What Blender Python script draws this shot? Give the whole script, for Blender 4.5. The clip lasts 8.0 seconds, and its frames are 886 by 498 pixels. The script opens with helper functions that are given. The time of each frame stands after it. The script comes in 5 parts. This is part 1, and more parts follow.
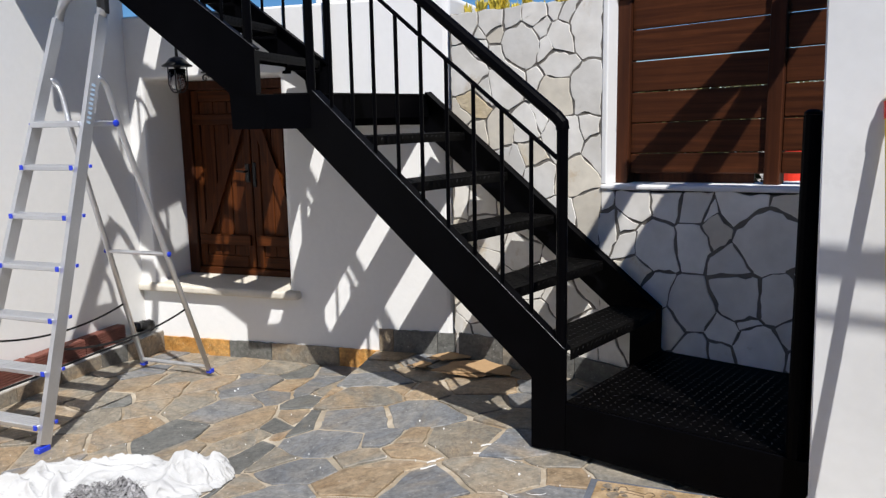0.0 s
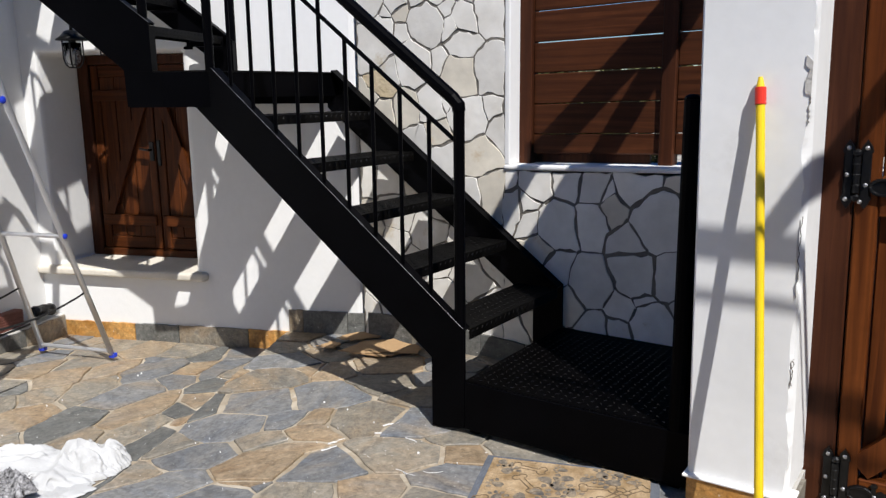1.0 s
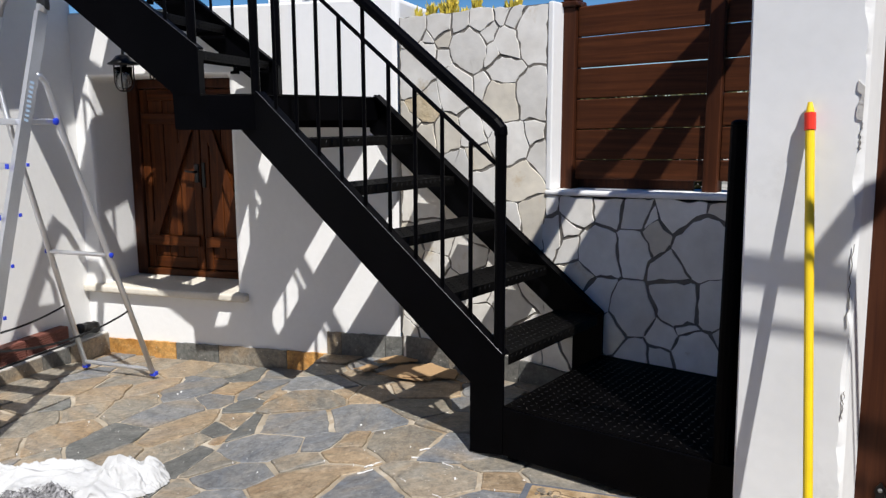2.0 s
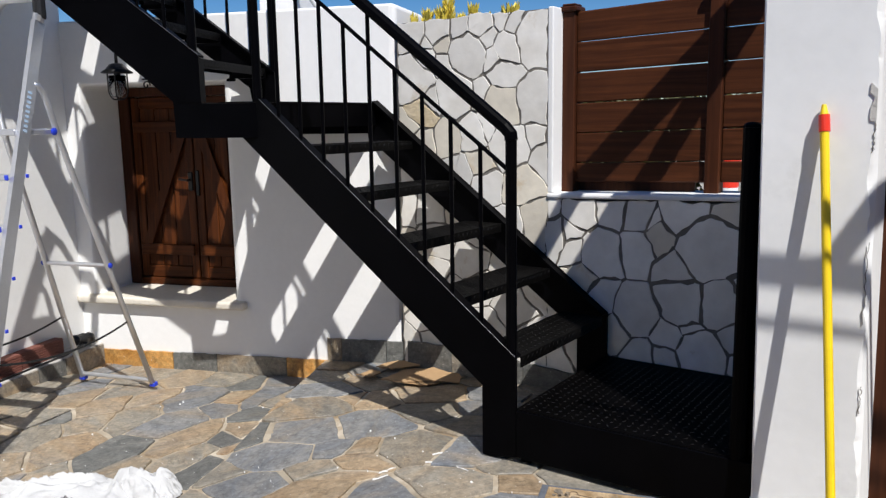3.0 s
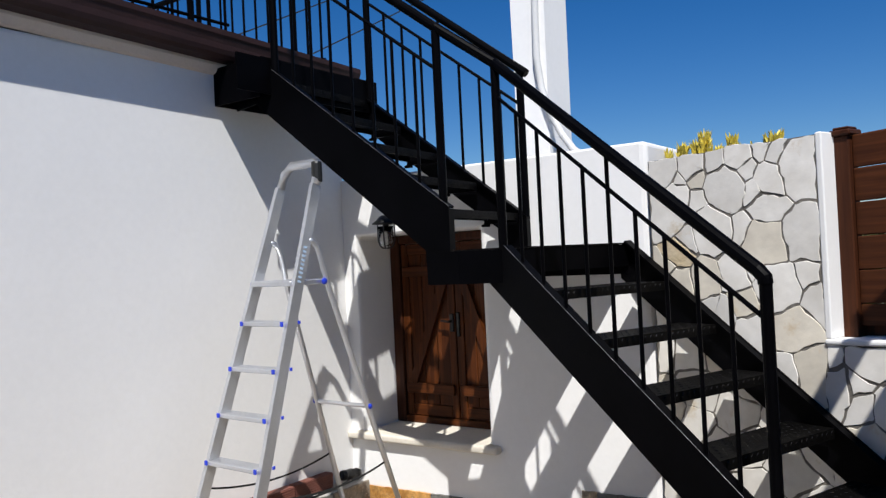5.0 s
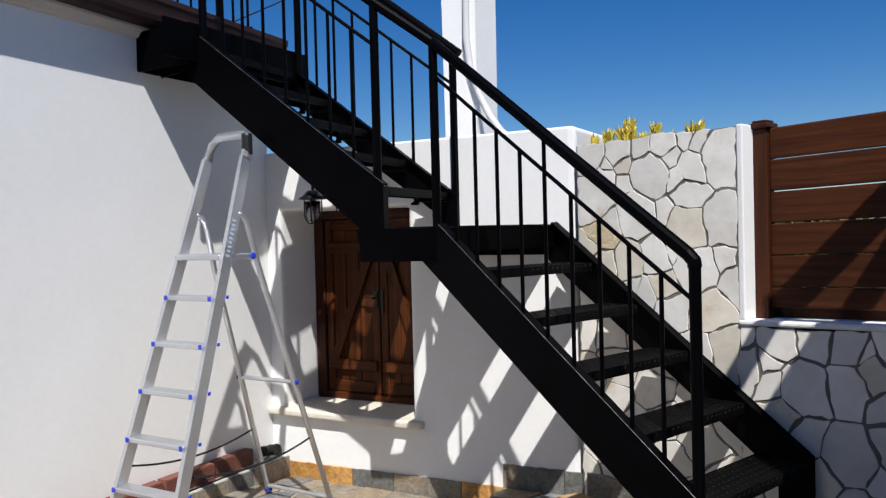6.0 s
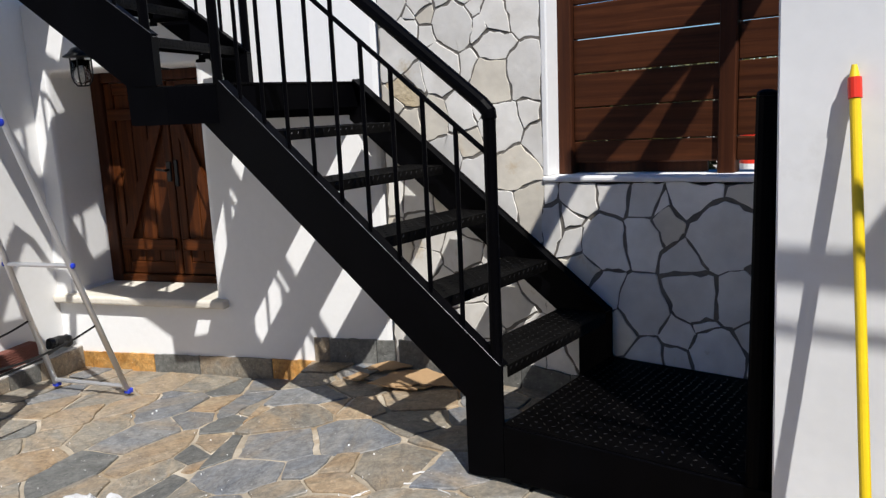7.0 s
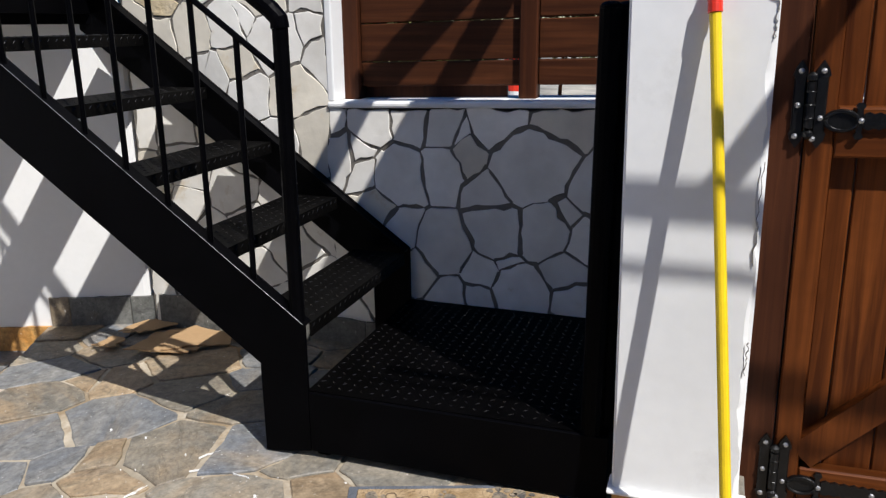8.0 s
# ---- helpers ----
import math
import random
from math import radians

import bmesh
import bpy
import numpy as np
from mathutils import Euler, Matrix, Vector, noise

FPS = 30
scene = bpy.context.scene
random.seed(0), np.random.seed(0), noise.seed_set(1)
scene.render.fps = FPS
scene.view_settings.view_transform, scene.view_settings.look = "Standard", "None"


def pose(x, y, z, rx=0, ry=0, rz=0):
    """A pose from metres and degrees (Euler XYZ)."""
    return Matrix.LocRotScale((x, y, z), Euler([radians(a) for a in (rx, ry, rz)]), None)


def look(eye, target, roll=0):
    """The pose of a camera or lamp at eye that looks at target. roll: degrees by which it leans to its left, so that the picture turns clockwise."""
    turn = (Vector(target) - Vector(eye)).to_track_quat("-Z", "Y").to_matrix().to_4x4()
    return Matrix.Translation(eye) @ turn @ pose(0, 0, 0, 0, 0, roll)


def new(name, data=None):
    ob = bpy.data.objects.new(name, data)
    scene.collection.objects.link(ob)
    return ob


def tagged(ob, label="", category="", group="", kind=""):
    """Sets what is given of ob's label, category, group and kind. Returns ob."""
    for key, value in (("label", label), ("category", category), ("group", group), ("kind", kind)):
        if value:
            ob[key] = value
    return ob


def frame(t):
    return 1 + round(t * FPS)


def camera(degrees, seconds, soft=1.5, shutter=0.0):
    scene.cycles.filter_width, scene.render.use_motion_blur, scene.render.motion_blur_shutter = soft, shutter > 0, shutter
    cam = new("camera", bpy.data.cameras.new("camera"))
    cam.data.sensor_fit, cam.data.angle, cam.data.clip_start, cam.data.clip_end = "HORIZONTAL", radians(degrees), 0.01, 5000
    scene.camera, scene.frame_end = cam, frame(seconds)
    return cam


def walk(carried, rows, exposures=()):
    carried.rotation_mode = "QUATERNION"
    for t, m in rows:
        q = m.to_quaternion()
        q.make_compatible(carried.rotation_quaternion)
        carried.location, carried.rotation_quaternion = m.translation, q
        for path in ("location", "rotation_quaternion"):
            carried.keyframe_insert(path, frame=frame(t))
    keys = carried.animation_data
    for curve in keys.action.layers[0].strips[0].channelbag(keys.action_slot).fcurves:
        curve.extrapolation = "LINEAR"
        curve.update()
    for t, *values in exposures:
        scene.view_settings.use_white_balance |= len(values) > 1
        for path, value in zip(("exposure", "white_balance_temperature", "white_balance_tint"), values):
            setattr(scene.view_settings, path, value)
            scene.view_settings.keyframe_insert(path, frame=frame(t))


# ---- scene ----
cam = camera(58.2, 8.0, soft=1.35)
PATH = [
    (0, (1.564, -2.44, 1.263), (0.307, -0.919, 0.932), -1.1),
    (0.3, (1.579, -2.457, 1.26), (0.39, -0.876, 0.967), -2.1),
    (0.5, (1.6, -2.419, 1.277), (0.429, -0.828, 0.965), -2.0),
    (0.7, (1.623, -2.419, 1.27), (0.482, -0.806, 0.96), -1.3),
    (1, (1.66, -2.368, 1.282), (0.548, -0.752, 0.889), -0.6),
    (1.2, (1.68, -2.359, 1.299), (0.522, -0.776, 0.899), -0.8),
    (1.5, (1.681, -2.351, 1.273), (0.485, -0.794, 0.893), -0.4),
    (1.7, (1.672, -2.354, 1.271), (0.476, -0.79, 0.919), -0.3),
    (2.8, (1.569, -2.445, 1.276), (0.384, -0.864, 0.966), -0.3),
    (3, (1.548, -2.462, 1.281), (0.403, -0.853, 0.961), -0.9),
    (3.2, (1.524, -2.49, 1.267), (0.445, -0.844, 0.912), -0.9),
    (3.5, (1.533, -2.42, 1.245), (0.55, -0.728, 0.834), 1.1),
    (3.8, (1.552, -2.319, 1.256), (0.572, -0.628, 0.822), 0.1),
    (4, (1.58, -2.226, 1.258), (0.453, -0.628, 0.839), -0.3),
    (4.2, (1.588, -2.202, 1.286), (0.331, -0.691, 0.905), -2.0),
    (4.5, (1.601, -2.167, 1.295), (0.148, -0.809, 1.086), -2.6),
    (4.8, (1.615, -2.135, 1.344), (0.027, -0.923, 1.255), -3.2),
    (5, (1.596, -2.244, 1.333), (-0.053, -1.112, 1.361), -2.8),
    (5.2, (1.586, -2.305, 1.357), (-0.072, -1.191, 1.456), -2.5),
    (6.3, (1.527, -2.369, 1.323), (0.121, -0.953, 1.187), -2.0),
    (6.5, (1.535, -2.268, 1.289), (0.189, -0.805, 1.066), -3.1),
    (6.7, (1.51, -2.209, 1.268), (0.251, -0.675, 1.02), -2.5),
    (7, (1.482, -2.057, 1.268), (0.286, -0.497, 0.901), -2.5),
    (7.2, (1.432, -2.02, 1.241), (0.325, -0.395, 0.878), -2.0),
    (7.5, (1.322, -1.91, 1.231), (0.433, -0.163, 0.833), -0.4),
    (7.7, (1.229, -1.877, 1.234), (0.523, -0.063, 0.77), 0.0),
    (8, (1.14, -1.822, 1.222), (0.524, -0.001, 0.669), -0.4),
]
walk(cam, [(t, look(eye, target, roll)) for t, eye, target, roll in PATH])

# ---- light ----
SHADE = Vector((-0.80, 0.60, 0.0)) * 0.745          # how far a shadow runs per metre of height
ELEV = math.atan2(1.0, SHADE.length)
sun = new("sun", bpy.data.lights.new("sun", "SUN"))
sun.data.energy, sun.data.angle, sun.data.color = 5.0, radians(0.55), (1.0, 0.978, 0.952)
sun.matrix_basis = look((0, 0, 0), (SHADE.x, SHADE.y, -1.0))
world = bpy.data.worlds.new("world")
scene.world = world
world.use_nodes = True
wn = world.node_tree.nodes
sky = wn.new("ShaderNodeTexSky")
sky.sky_type, sky.sun_disc = "NISHITA", False
sky.sun_elevation = ELEV
sky.sun_rotation = math.atan2(-SHADE.x, -SHADE.y)
sky.air_density, sky.dust_density, sky.ozone_density, sky.altitude = 1.0, 0.0, 6.0, 300
wn["Background"].inputs[1].default_value = 0.0745
deep = wn.new("ShaderNodeHueSaturation")
deep.inputs["Saturation"].default_value = 1.32
deep.inputs["Hue"].default_value = 0.509
world.node_tree.links.new(sky.outputs[0], deep.inputs["Color"])
world.node_tree.links.new(deep.outputs["Color"], wn["Background"].inputs[0])
scene.view_settings.exposure = 0.175

# ---- frames of reference ----
PHI = radians(20.0)
HOUSE = Matrix.Rotation(PHI, 4, "Z")                 # the house and its wall stand turned by this against the stairs
IDENT = Matrix.Identity(4)


def to_house(x, y):
    return x * math.cos(PHI) + y * math.sin(PHI), -x * math.sin(PHI) + y * math.cos(PHI)


def from_house(u, v):
    return u * math.cos(PHI) - v * math.sin(PHI), u * math.sin(PHI) + v * math.cos(PHI)


# ---- materials ----
def mat(name, base, rough=0.6, metal=0.0, var=0.12, scale=4.0, fine=60.0, bump=0.15, tint=None, spec=0.5, rand=0.0, stain=None):
    """A surface with a base colour, broad and fine variation and a fine relief; tint: a second colour it drifts to; rand: by piece."""
    m = bpy.data.materials.new(name)
    m.use_nodes = True
    n, l = m.node_tree.nodes, m.node_tree.links
    b = n["Principled BSDF"]
    b.inputs["Roughness"].default_value = rough
    b.inputs["Metallic"].default_value = metal
    b.inputs["Specular IOR Level"].default_value = spec
    tc = n.new("ShaderNodeTexCoord")
    big = n.new("ShaderNodeTexNoise")
    big.inputs["Scale"].default_value, big.inputs["Detail"].default_value = scale, 6.0
    l.new(tc.outputs["Object"], big.inputs["Vector"])
    small = n.new("ShaderNodeTexNoise")
    small.inputs["Scale"].default_value, small.inputs["Detail"].default_value = fine, 4.0
    l.new(tc.outputs["Object"], small.inputs["Vector"])
    ramp = n.new("ShaderNodeValToRGB")
    dark = [c * (1 - var) for c in base]
    light = [min(1, c * (1 + var)) for c in (tint or base)]
    ramp.color_ramp.elements[0].position, ramp.color_ramp.elements[1].position = 0.32, 0.68
    ramp.color_ramp.elements[0].color, ramp.color_ramp.elements[1].color = (*dark, 1), (*light, 1)
    l.new(big.outputs["Fac"], ramp.inputs["Fac"])
    mul = n.new("ShaderNodeHueSaturation")
    l.new(ramp.outputs["Color"], mul.inputs["Color"])
    ma = n.new("ShaderNodeMath")
    ma.operation = "MULTIPLY_ADD"
    ma.inputs[1].default_value, ma.inputs[2].default_value = 2 * var, 1 - var
    l.new(small.outputs["Fac"], ma.inputs[0])
    out = ma.outputs[0]
    if rand:
        info = n.new("ShaderNodeObjectInfo")
        mr = n.new("ShaderNodeMath")
        mr.operation = "MULTIPLY_ADD"
        mr.inputs[1].default_value, mr.inputs[2].default_value = 2 * rand, 1 - rand
        l.new(info.outputs["Random"], mr.inputs[0])
        mm = n.new("ShaderNodeMath")
        mm.operation = "MULTIPLY"
        l.new(out, mm.inputs[0]), l.new(mr.outputs[0], mm.inputs[1])
        out = mm.outputs[0]
    l.new(out, mul.inputs["Value"])
    col = mul.outputs["Color"]
    for stain in ([stain] if stain and not isinstance(stain, list) else stain or []):
        sn = n.new("ShaderNodeTexNoise")
        sn.inputs["Scale"].default_value, sn.inputs["Detail"].default_value, sn.inputs["Roughness"].default_value = stain[1], 8.0, 0.7
        l.new(tc.outputs["Object"], sn.inputs["Vector"])
        sr = n.new("ShaderNodeValToRGB")
        sr.color_ramp.elements[0].position, sr.color_ramp.elements[1].position = stain[2], stain[2] + 0.12
        l.new(sn.outputs["Fac"], sr.inputs["Fac"])
        mx = n.new("ShaderNodeMix")
        mx.data_type = "RGBA"
        mx.inputs["B"].default_value = (*stain[0], 1)
        l.new(sr.outputs["Color"], mx.inputs["Factor"]), l.new(col, mx.inputs["A"])
        col = mx.outputs["Result"]
    l.new(col, b.inputs["Base Color"])
    if bump:
        bp = n.new("ShaderNodeBump")
        bp.inputs["Strength"].default_value, bp.inputs["Distance"].default_value = bump, 0.01
        l.new(small.outputs["Fac"], bp.inputs["Height"])
        l.new(bp.outputs["Normal"], b.inputs["Normal"])
    return m


def wood_mat(name, base, dark, along="Z", rough=0.45, rand=0.12):
    """Stained timber with stretched grain along one axis."""
    m = mat(name, base, rough, var=0.15, scale=3, fine=30, bump=0.0, rand=rand, spec=0.13)
    n, l = m.node_tree.nodes, m.node_tree.links
    tc = next(x for x in n if x.bl_idname == "ShaderNodeTexCoord")
    mp = n.new("ShaderNodeMapping")
    stretch = {"X": (1.2, 30, 30), "Y": (30, 1.2, 30), "Z": (30, 30, 1.2)}[along]
    mp.inputs["Scale"].default_value = stretch
    l.new(tc.outputs["Object"], mp.inputs["Vector"])
    g = n.new("ShaderNodeTexNoise")
    g.inputs["Scale"].default_value, g.inputs["Detail"].default_value, g.inputs["Distortion"].default_value = 1.6, 7.0, 0.6
    l.new(mp.outputs["Vector"], g.inputs["Vector"])
    r = n.new("ShaderNodeValToRGB")
    r.color_ramp.elements[0].position, r.color_ramp.elements[1].position = 0.35, 0.7
    r.color_ramp.elements[0].color, r.color_ramp.elements[1].color = (0, 0, 0, 1), (1, 1, 1, 1)
    l.new(g.outputs["Fac"], r.inputs["Fac"])
    mx = n.new("ShaderNodeMix")
    mx.data_type = "RGBA"
    b = n["Principled BSDF"]
    old = b.inputs["Base Color"].links[0].from_socket
    mx.inputs["A"].default_value = (*dark, 1)
    l.new(r.outputs["Color"], mx.inputs["Factor"]), l.new(old, mx.inputs["B"])
    l.new(mx.outputs["Result"], b.inputs["Base Color"])
    bp = n.new("ShaderNodeBump")
    bp.inputs["Strength"].default_value, bp.inputs["Distance"].default_value = 0.25, 0.004
    l.new(g.outputs["Fac"], bp.inputs["Height"]), l.new(bp.outputs["Normal"], b.inputs["Normal"])
    return m


PLASTER = mat("white_plaster", (0.81, 0.805, 0.79), 0.85, var=0.03, scale=1.6, fine=32, bump=0.10, spec=0.25)
PLASTER_PIER = mat("grey_white_plaster", (0.79, 0.79, 0.78), 0.85, var=0.045, scale=2.2, fine=24, bump=0.07, spec=0.25, stain=((0.72, 0.715, 0.70), 2.6, 0.60))
PLASTER_HOUSE = mat("house_plaster", (0.815, 0.81, 0.79), 0.85, var=0.03, scale=0.9, fine=30, bump=0.10, spec=0.25)
BLACK = mat("black_paint", (0.0013, 0.0013, 0.0018), 0.42, var=0.25, scale=6, fine=110, bump=0.06, spec=0.035)
# pale stringer edge: rubbed paint plus the sun's glint put into its colour
WORN_GLINT = mat("worn_edge_glint", (0.17, 0.17, 0.18), 0.35, 0.6, var=0.5, scale=18, fine=70, bump=0.05)
BLACK_TREAD = mat("worn_black_paint", (0.0024, 0.0022, 0.0021), 0.52, var=0.4, scale=9, fine=130, bump=0.15, spec=0.06, stain=((0.010, 0.0085, 0.007), 14, 0.60))
# platform paint: darker than the treads' and without their stain
BLACK_PLATFORM = mat("platform_black_paint", (0.0014, 0.0013, 0.0014), 0.45, var=0.3, scale=9, fine=130, bump=0.12, spec=0.02)
STUD = mat("rubbed_steel_stud", (0.011, 0.0105, 0.010), 0.24, 0.0, var=0.6, scale=20, fine=90, bump=0.05, spec=0.45)
MORTAR = mat("pale_mortar", (0.32, 0.265, 0.185), 0.9, var=0.22, scale=3, fine=60, bump=0.5, tint=(0.46, 0.40, 0.315), stain=[((0.29, 0.215, 0.13), 2.4, 0.50), ((0.50, 0.46, 0.40), 1.7, 0.60)])
JOINT = mat("grey_wall_joint", (0.16, 0.145, 0.125), 0.9, var=0.2, scale=8, fine=60, bump=0.5)


def slate_mat(name, base, second, patch, rand=0.16, patch_at=0.54, streak=0.5):
    """Split slate: two hues in cleavage streaks that turn from slab to slab, rusty patches, pale specks and a stepped relief."""
    m = bpy.data.materials.new(name)
    m.use_nodes = True
    n, l = m.node_tree.nodes, m.node_tree.links
    b = n["Principled BSDF"]
    b.inputs["Specular IOR Level"].default_value = 0.4
    tc = n.new("ShaderNodeTexCoord")
    info = n.new("ShaderNodeObjectInfo")
    spin = n.new("ShaderNodeMath")
    spin.operation = "MULTIPLY"
    spin.inputs[1].default_value = 37.0
    l.new(info.outputs["Random"], spin.inputs[0])
    rot = n.new("ShaderNodeVectorRotate")
    rot.rotation_type = "Z_AXIS"
    l.new(tc.outputs["Object"], rot.inputs["Vector"]), l.new(spin.outputs[0], rot.inputs["Angle"])
    mp = n.new("ShaderNodeMapping")
    mp.inputs["Scale"].default_value = (2.0, 5.0, 5.0)
    l.new(rot.outputs["Vector"], mp.inputs["Vector"]), l.new(spin.outputs[0], mp.inputs["Location"])

    def tex(vec, scale, detail, rough, dist=0.0):
        t = n.new("ShaderNodeTexNoise")
        t.inputs["Scale"].default_value, t.inputs["Detail"].default_value = scale, detail
        t.inputs["Roughness"].default_value, t.inputs["Distortion"].default_value = rough, dist
        l.new(vec, t.inputs["Vector"])
        return t.outputs["Fac"]

    def ramp(fac, lo, hi, c0=(0, 0, 0), c1=(1, 1, 1)):
        r = n.new("ShaderNodeValToRGB")
        r.color_ramp.elements[0].position, r.color_ramp.elements[1].position = lo, hi
        r.color_ramp.elements[0].color, r.color_ramp.elements[1].color = (*c0, 1), (*c1, 1)
        l.new(fac, r.inputs["Fac"])
        return r.outputs["Color"]

    def mix(fac, a, bb, kind="MIX"):
        x = n.new("ShaderNodeMix")
        x.data_type, x.blend_type = "RGBA", kind
        for sock, val in (("Factor", fac), ("A", a), ("B", bb)):
            if isinstance(val, tuple):
                x.inputs[sock].default_value = (*val, 1)
            elif isinstance(val, float):
                x.inputs[sock].default_value = val
            else:
                l.new(val, x.inputs[sock])
        return x.outputs["Result"]

    streaks = tex(mp.outputs["Vector"], 1.6, 10.0, 0.74, 0.9)
    blotch = tex(mp.outputs["Vector"], 0.55, 9.0, 0.62, 1.2)
    grain = tex(rot.outputs["Vector"], 48.0, 8.0, 0.72)
    specks = tex(rot.outputs["Vector"], 85.0, 2.0, 0.5)
    veins = tex(mp.outputs["Vector"], 4.5, 6.0, 0.7, 1.4)
    col = mix(ramp(streaks, 0.34, 0.66), base, second)
    col = mix(ramp(blotch, patch_at, patch_at + 0.24, (0, 0, 0), (0.9, 0.9, 0.9)), col, patch)
    dark = tuple(c * 0.55 for c in base)
    col = mix(ramp(veins, 0.60, 0.72, (0, 0, 0), (streak, streak, streak)), col, dark)
    col = mix(1.0, col, ramp(grain, 0.30, 0.72, (0.52, 0.52, 0.52), (1.06, 1.06, 1.06)), "MULTIPLY")
    mid = tex(rot.outputs["Vector"], 17.0, 8.0, 0.75, 0.5)
    col = mix(1.0, col, ramp(mid, 0.34, 0.62, (0.68, 0.68, 0.68), (1.12, 1.12, 1.12)), "MULTIPLY")
    col = mix(ramp(specks, 0.715, 0.75, (0, 0, 0), (0.7, 0.7, 0.7)), col, (0.55, 0.54, 0.52))
    lines = []
    for scale, wide, detail in ((0.9, 0.012, 7.0), (2.6, 0.010, 5.0)):
        off, size = n.new("ShaderNodeMath"), n.new("ShaderNodeMath")
        off.operation, size.operation = "SUBTRACT", "ABSOLUTE"
        off.inputs[1].default_value = 0.5
        l.new(tex(mp.outputs["Vector"], scale, detail, 0.6, 0.8), off.inputs[0]), l.new(off.outputs[0], size.inputs[0])
        lines.append(ramp(size.outputs[0], 0.0, wide, (0.74, 0.74, 0.74), (1, 1, 1)))
        col = mix(1.0, col, lines[-1], "MULTIPLY")
    hs = n.new("ShaderNodeHueSaturation")
    val = n.new("ShaderNodeMath")
    val.operation = "MULTIPLY_ADD"
    val.inputs[1].default_value, val.inputs[2].default_value = 2 * rand, 1.42 - rand
    l.new(info.outputs["Random"], val.inputs[0]), l.new(val.outputs[0], hs.inputs["Value"]), l.new(col, hs.inputs["Color"])
    l.new(hs.outputs["Color"], b.inputs["Base Color"])
    l.new(ramp(streaks, 0.3, 0.7, (0.42, 0.42, 0.42), (0.66, 0.66, 0.66)), b.inputs["Roughness"])
    bp = n.new("ShaderNodeBump")
    bp.inputs["Strength"].default_value, bp.inputs["Distance"].default_value = 0.45, 0.006
    bp2 = n.new("ShaderNodeBump")
    bp2.inputs["Strength"].default_value, bp2.inputs["Distance"].default_value = 0.5, 0.003
    l.new(mix(0.5, mid, lines[0]), bp.inputs["Height"]), l.new(grain, bp2.inputs["Height"])
    l.new(bp.outputs["Normal"], bp2.inputs["Normal"]), l.new(bp2.outputs["Normal"], b.inputs["Normal"])
    return m


SLATE_BLUE = slate_mat("blue_grey_slate", (0.14, 0.152, 0.170), (0.235, 0.225, 0.205), (0.30, 0.225, 0.14), patch_at=0.49)
SLATE_GREY = slate_mat("grey_brown_slate", (0.180, 0.172, 0.152), (0.285, 0.245, 0.185), (0.335, 0.232, 0.13), patch_at=0.47)
SLATE_ORANGE = slate_mat("tan_brown_slate", (0.265, 0.178, 0.103), (0.36, 0.285, 0.19), (0.20, 0.188, 0.165), patch_at=0.48)
SLATE_DARK = slate_mat("dark_slate", (0.10, 0.105, 0.10), (0.165, 0.16, 0.145), (0.23, 0.17, 0.10), patch_at=0.60)
SLATE_RUST = slate_mat("rusty_orange_slate", (0.44, 0.20, 0.045), (0.52, 0.31, 0.11), (0.20, 0.105, 0.045), patch_at=0.56, streak=0.8)
CLAD = mat("pale_limestone", (0.77, 0.735, 0.665), 0.8, var=0.07, scale=7, fine=22, bump=0.16, tint=(0.81, 0.785, 0.73), rand=0.13, stain=((0.60, 0.51, 0.37), 4.0, 0.62))
CLAD_CREAM = mat("cream_limestone", (0.72, 0.66, 0.55), 0.8, var=0.08, scale=7, fine=22, bump=0.18, tint=(0.76, 0.70, 0.58), rand=0.12, stain=((0.68, 0.55, 0.37), 5.0, 0.60))
CLAD_YELLOW = mat("yellow_limestone", (0.70, 0.55, 0.32), 0.8, var=0.12, scale=9, fine=42, bump=0.6, tint=(0.62, 0.52, 0.36))
WOOD_DOOR = wood_mat("varnished_door_timber", (0.15, 0.043, 0.010), (0.06, 0.016, 0.0045), "Z", 0.38)
WOOD_DOOR_X = wood_mat("varnished_rail_timber", (0.15, 0.043, 0.010), (0.06, 0.016, 0.0045), "X", 0.38)
# door timber darkened: the niche's shade is put into the shutter colour
WOOD_SHUTTER_SHADED = wood_mat("shaded_shutter_timber", (0.105, 0.030, 0.0075), (0.040, 0.011, 0.0033), "Z", 0.42)
WOOD_SHUTTER_SHADED_X = wood_mat("shaded_shutter_rail", (0.105, 0.030, 0.0075), (0.040, 0.011, 0.0033), "X", 0.42)
WOOD_FRAME = wood_mat("dark_frame_timber", (0.075, 0.025, 0.011), (0.036, 0.012, 0.006), "Z", 0.42)
WOOD_FENCE = wood_mat("stained_fence_timber", (0.086, 0.028, 0.0105), (0.042, 0.0135, 0.0056), "X", 0.5)
WOOD_POST = wood_mat("stained_post_timber", (0.066, 0.021, 0.0085), (0.035, 0.0115, 0.0054), "Z", 0.5)
ALU = mat("brushed_aluminium", (0.66, 0.67, 0.69), 0.38, 0.85, var=0.06, scale=5, fine=120, bump=0.05)
BLUE = mat("blue_plastic", (0.02, 0.05, 0.55), 0.4, var=0.1, bump=0.03)
YELLOW = mat("yellow_plastic", (0.80, 0.56, 0.015), 0.35, var=0.08, scale=10, bump=0.04)
RED = mat("red_plastic", (0.72, 0.035, 0.015), 0.35, var=0.08, bump=0.04)
IRON = mat("black_iron", (0.006, 0.006, 0.0065), 0.32, 0.3, var=0.25, scale=25, fine=90, bump=0.2)
BOLT = mat("galvanised_bolt", (0.45, 0.45, 0.46), 0.35, 0.9, var=0.1, bump=0.05)
SILL = mat("cream_sill_render", (0.66, 0.61, 0.52), 0.85, var=0.08, scale=5, fine=50, bump=0.3)
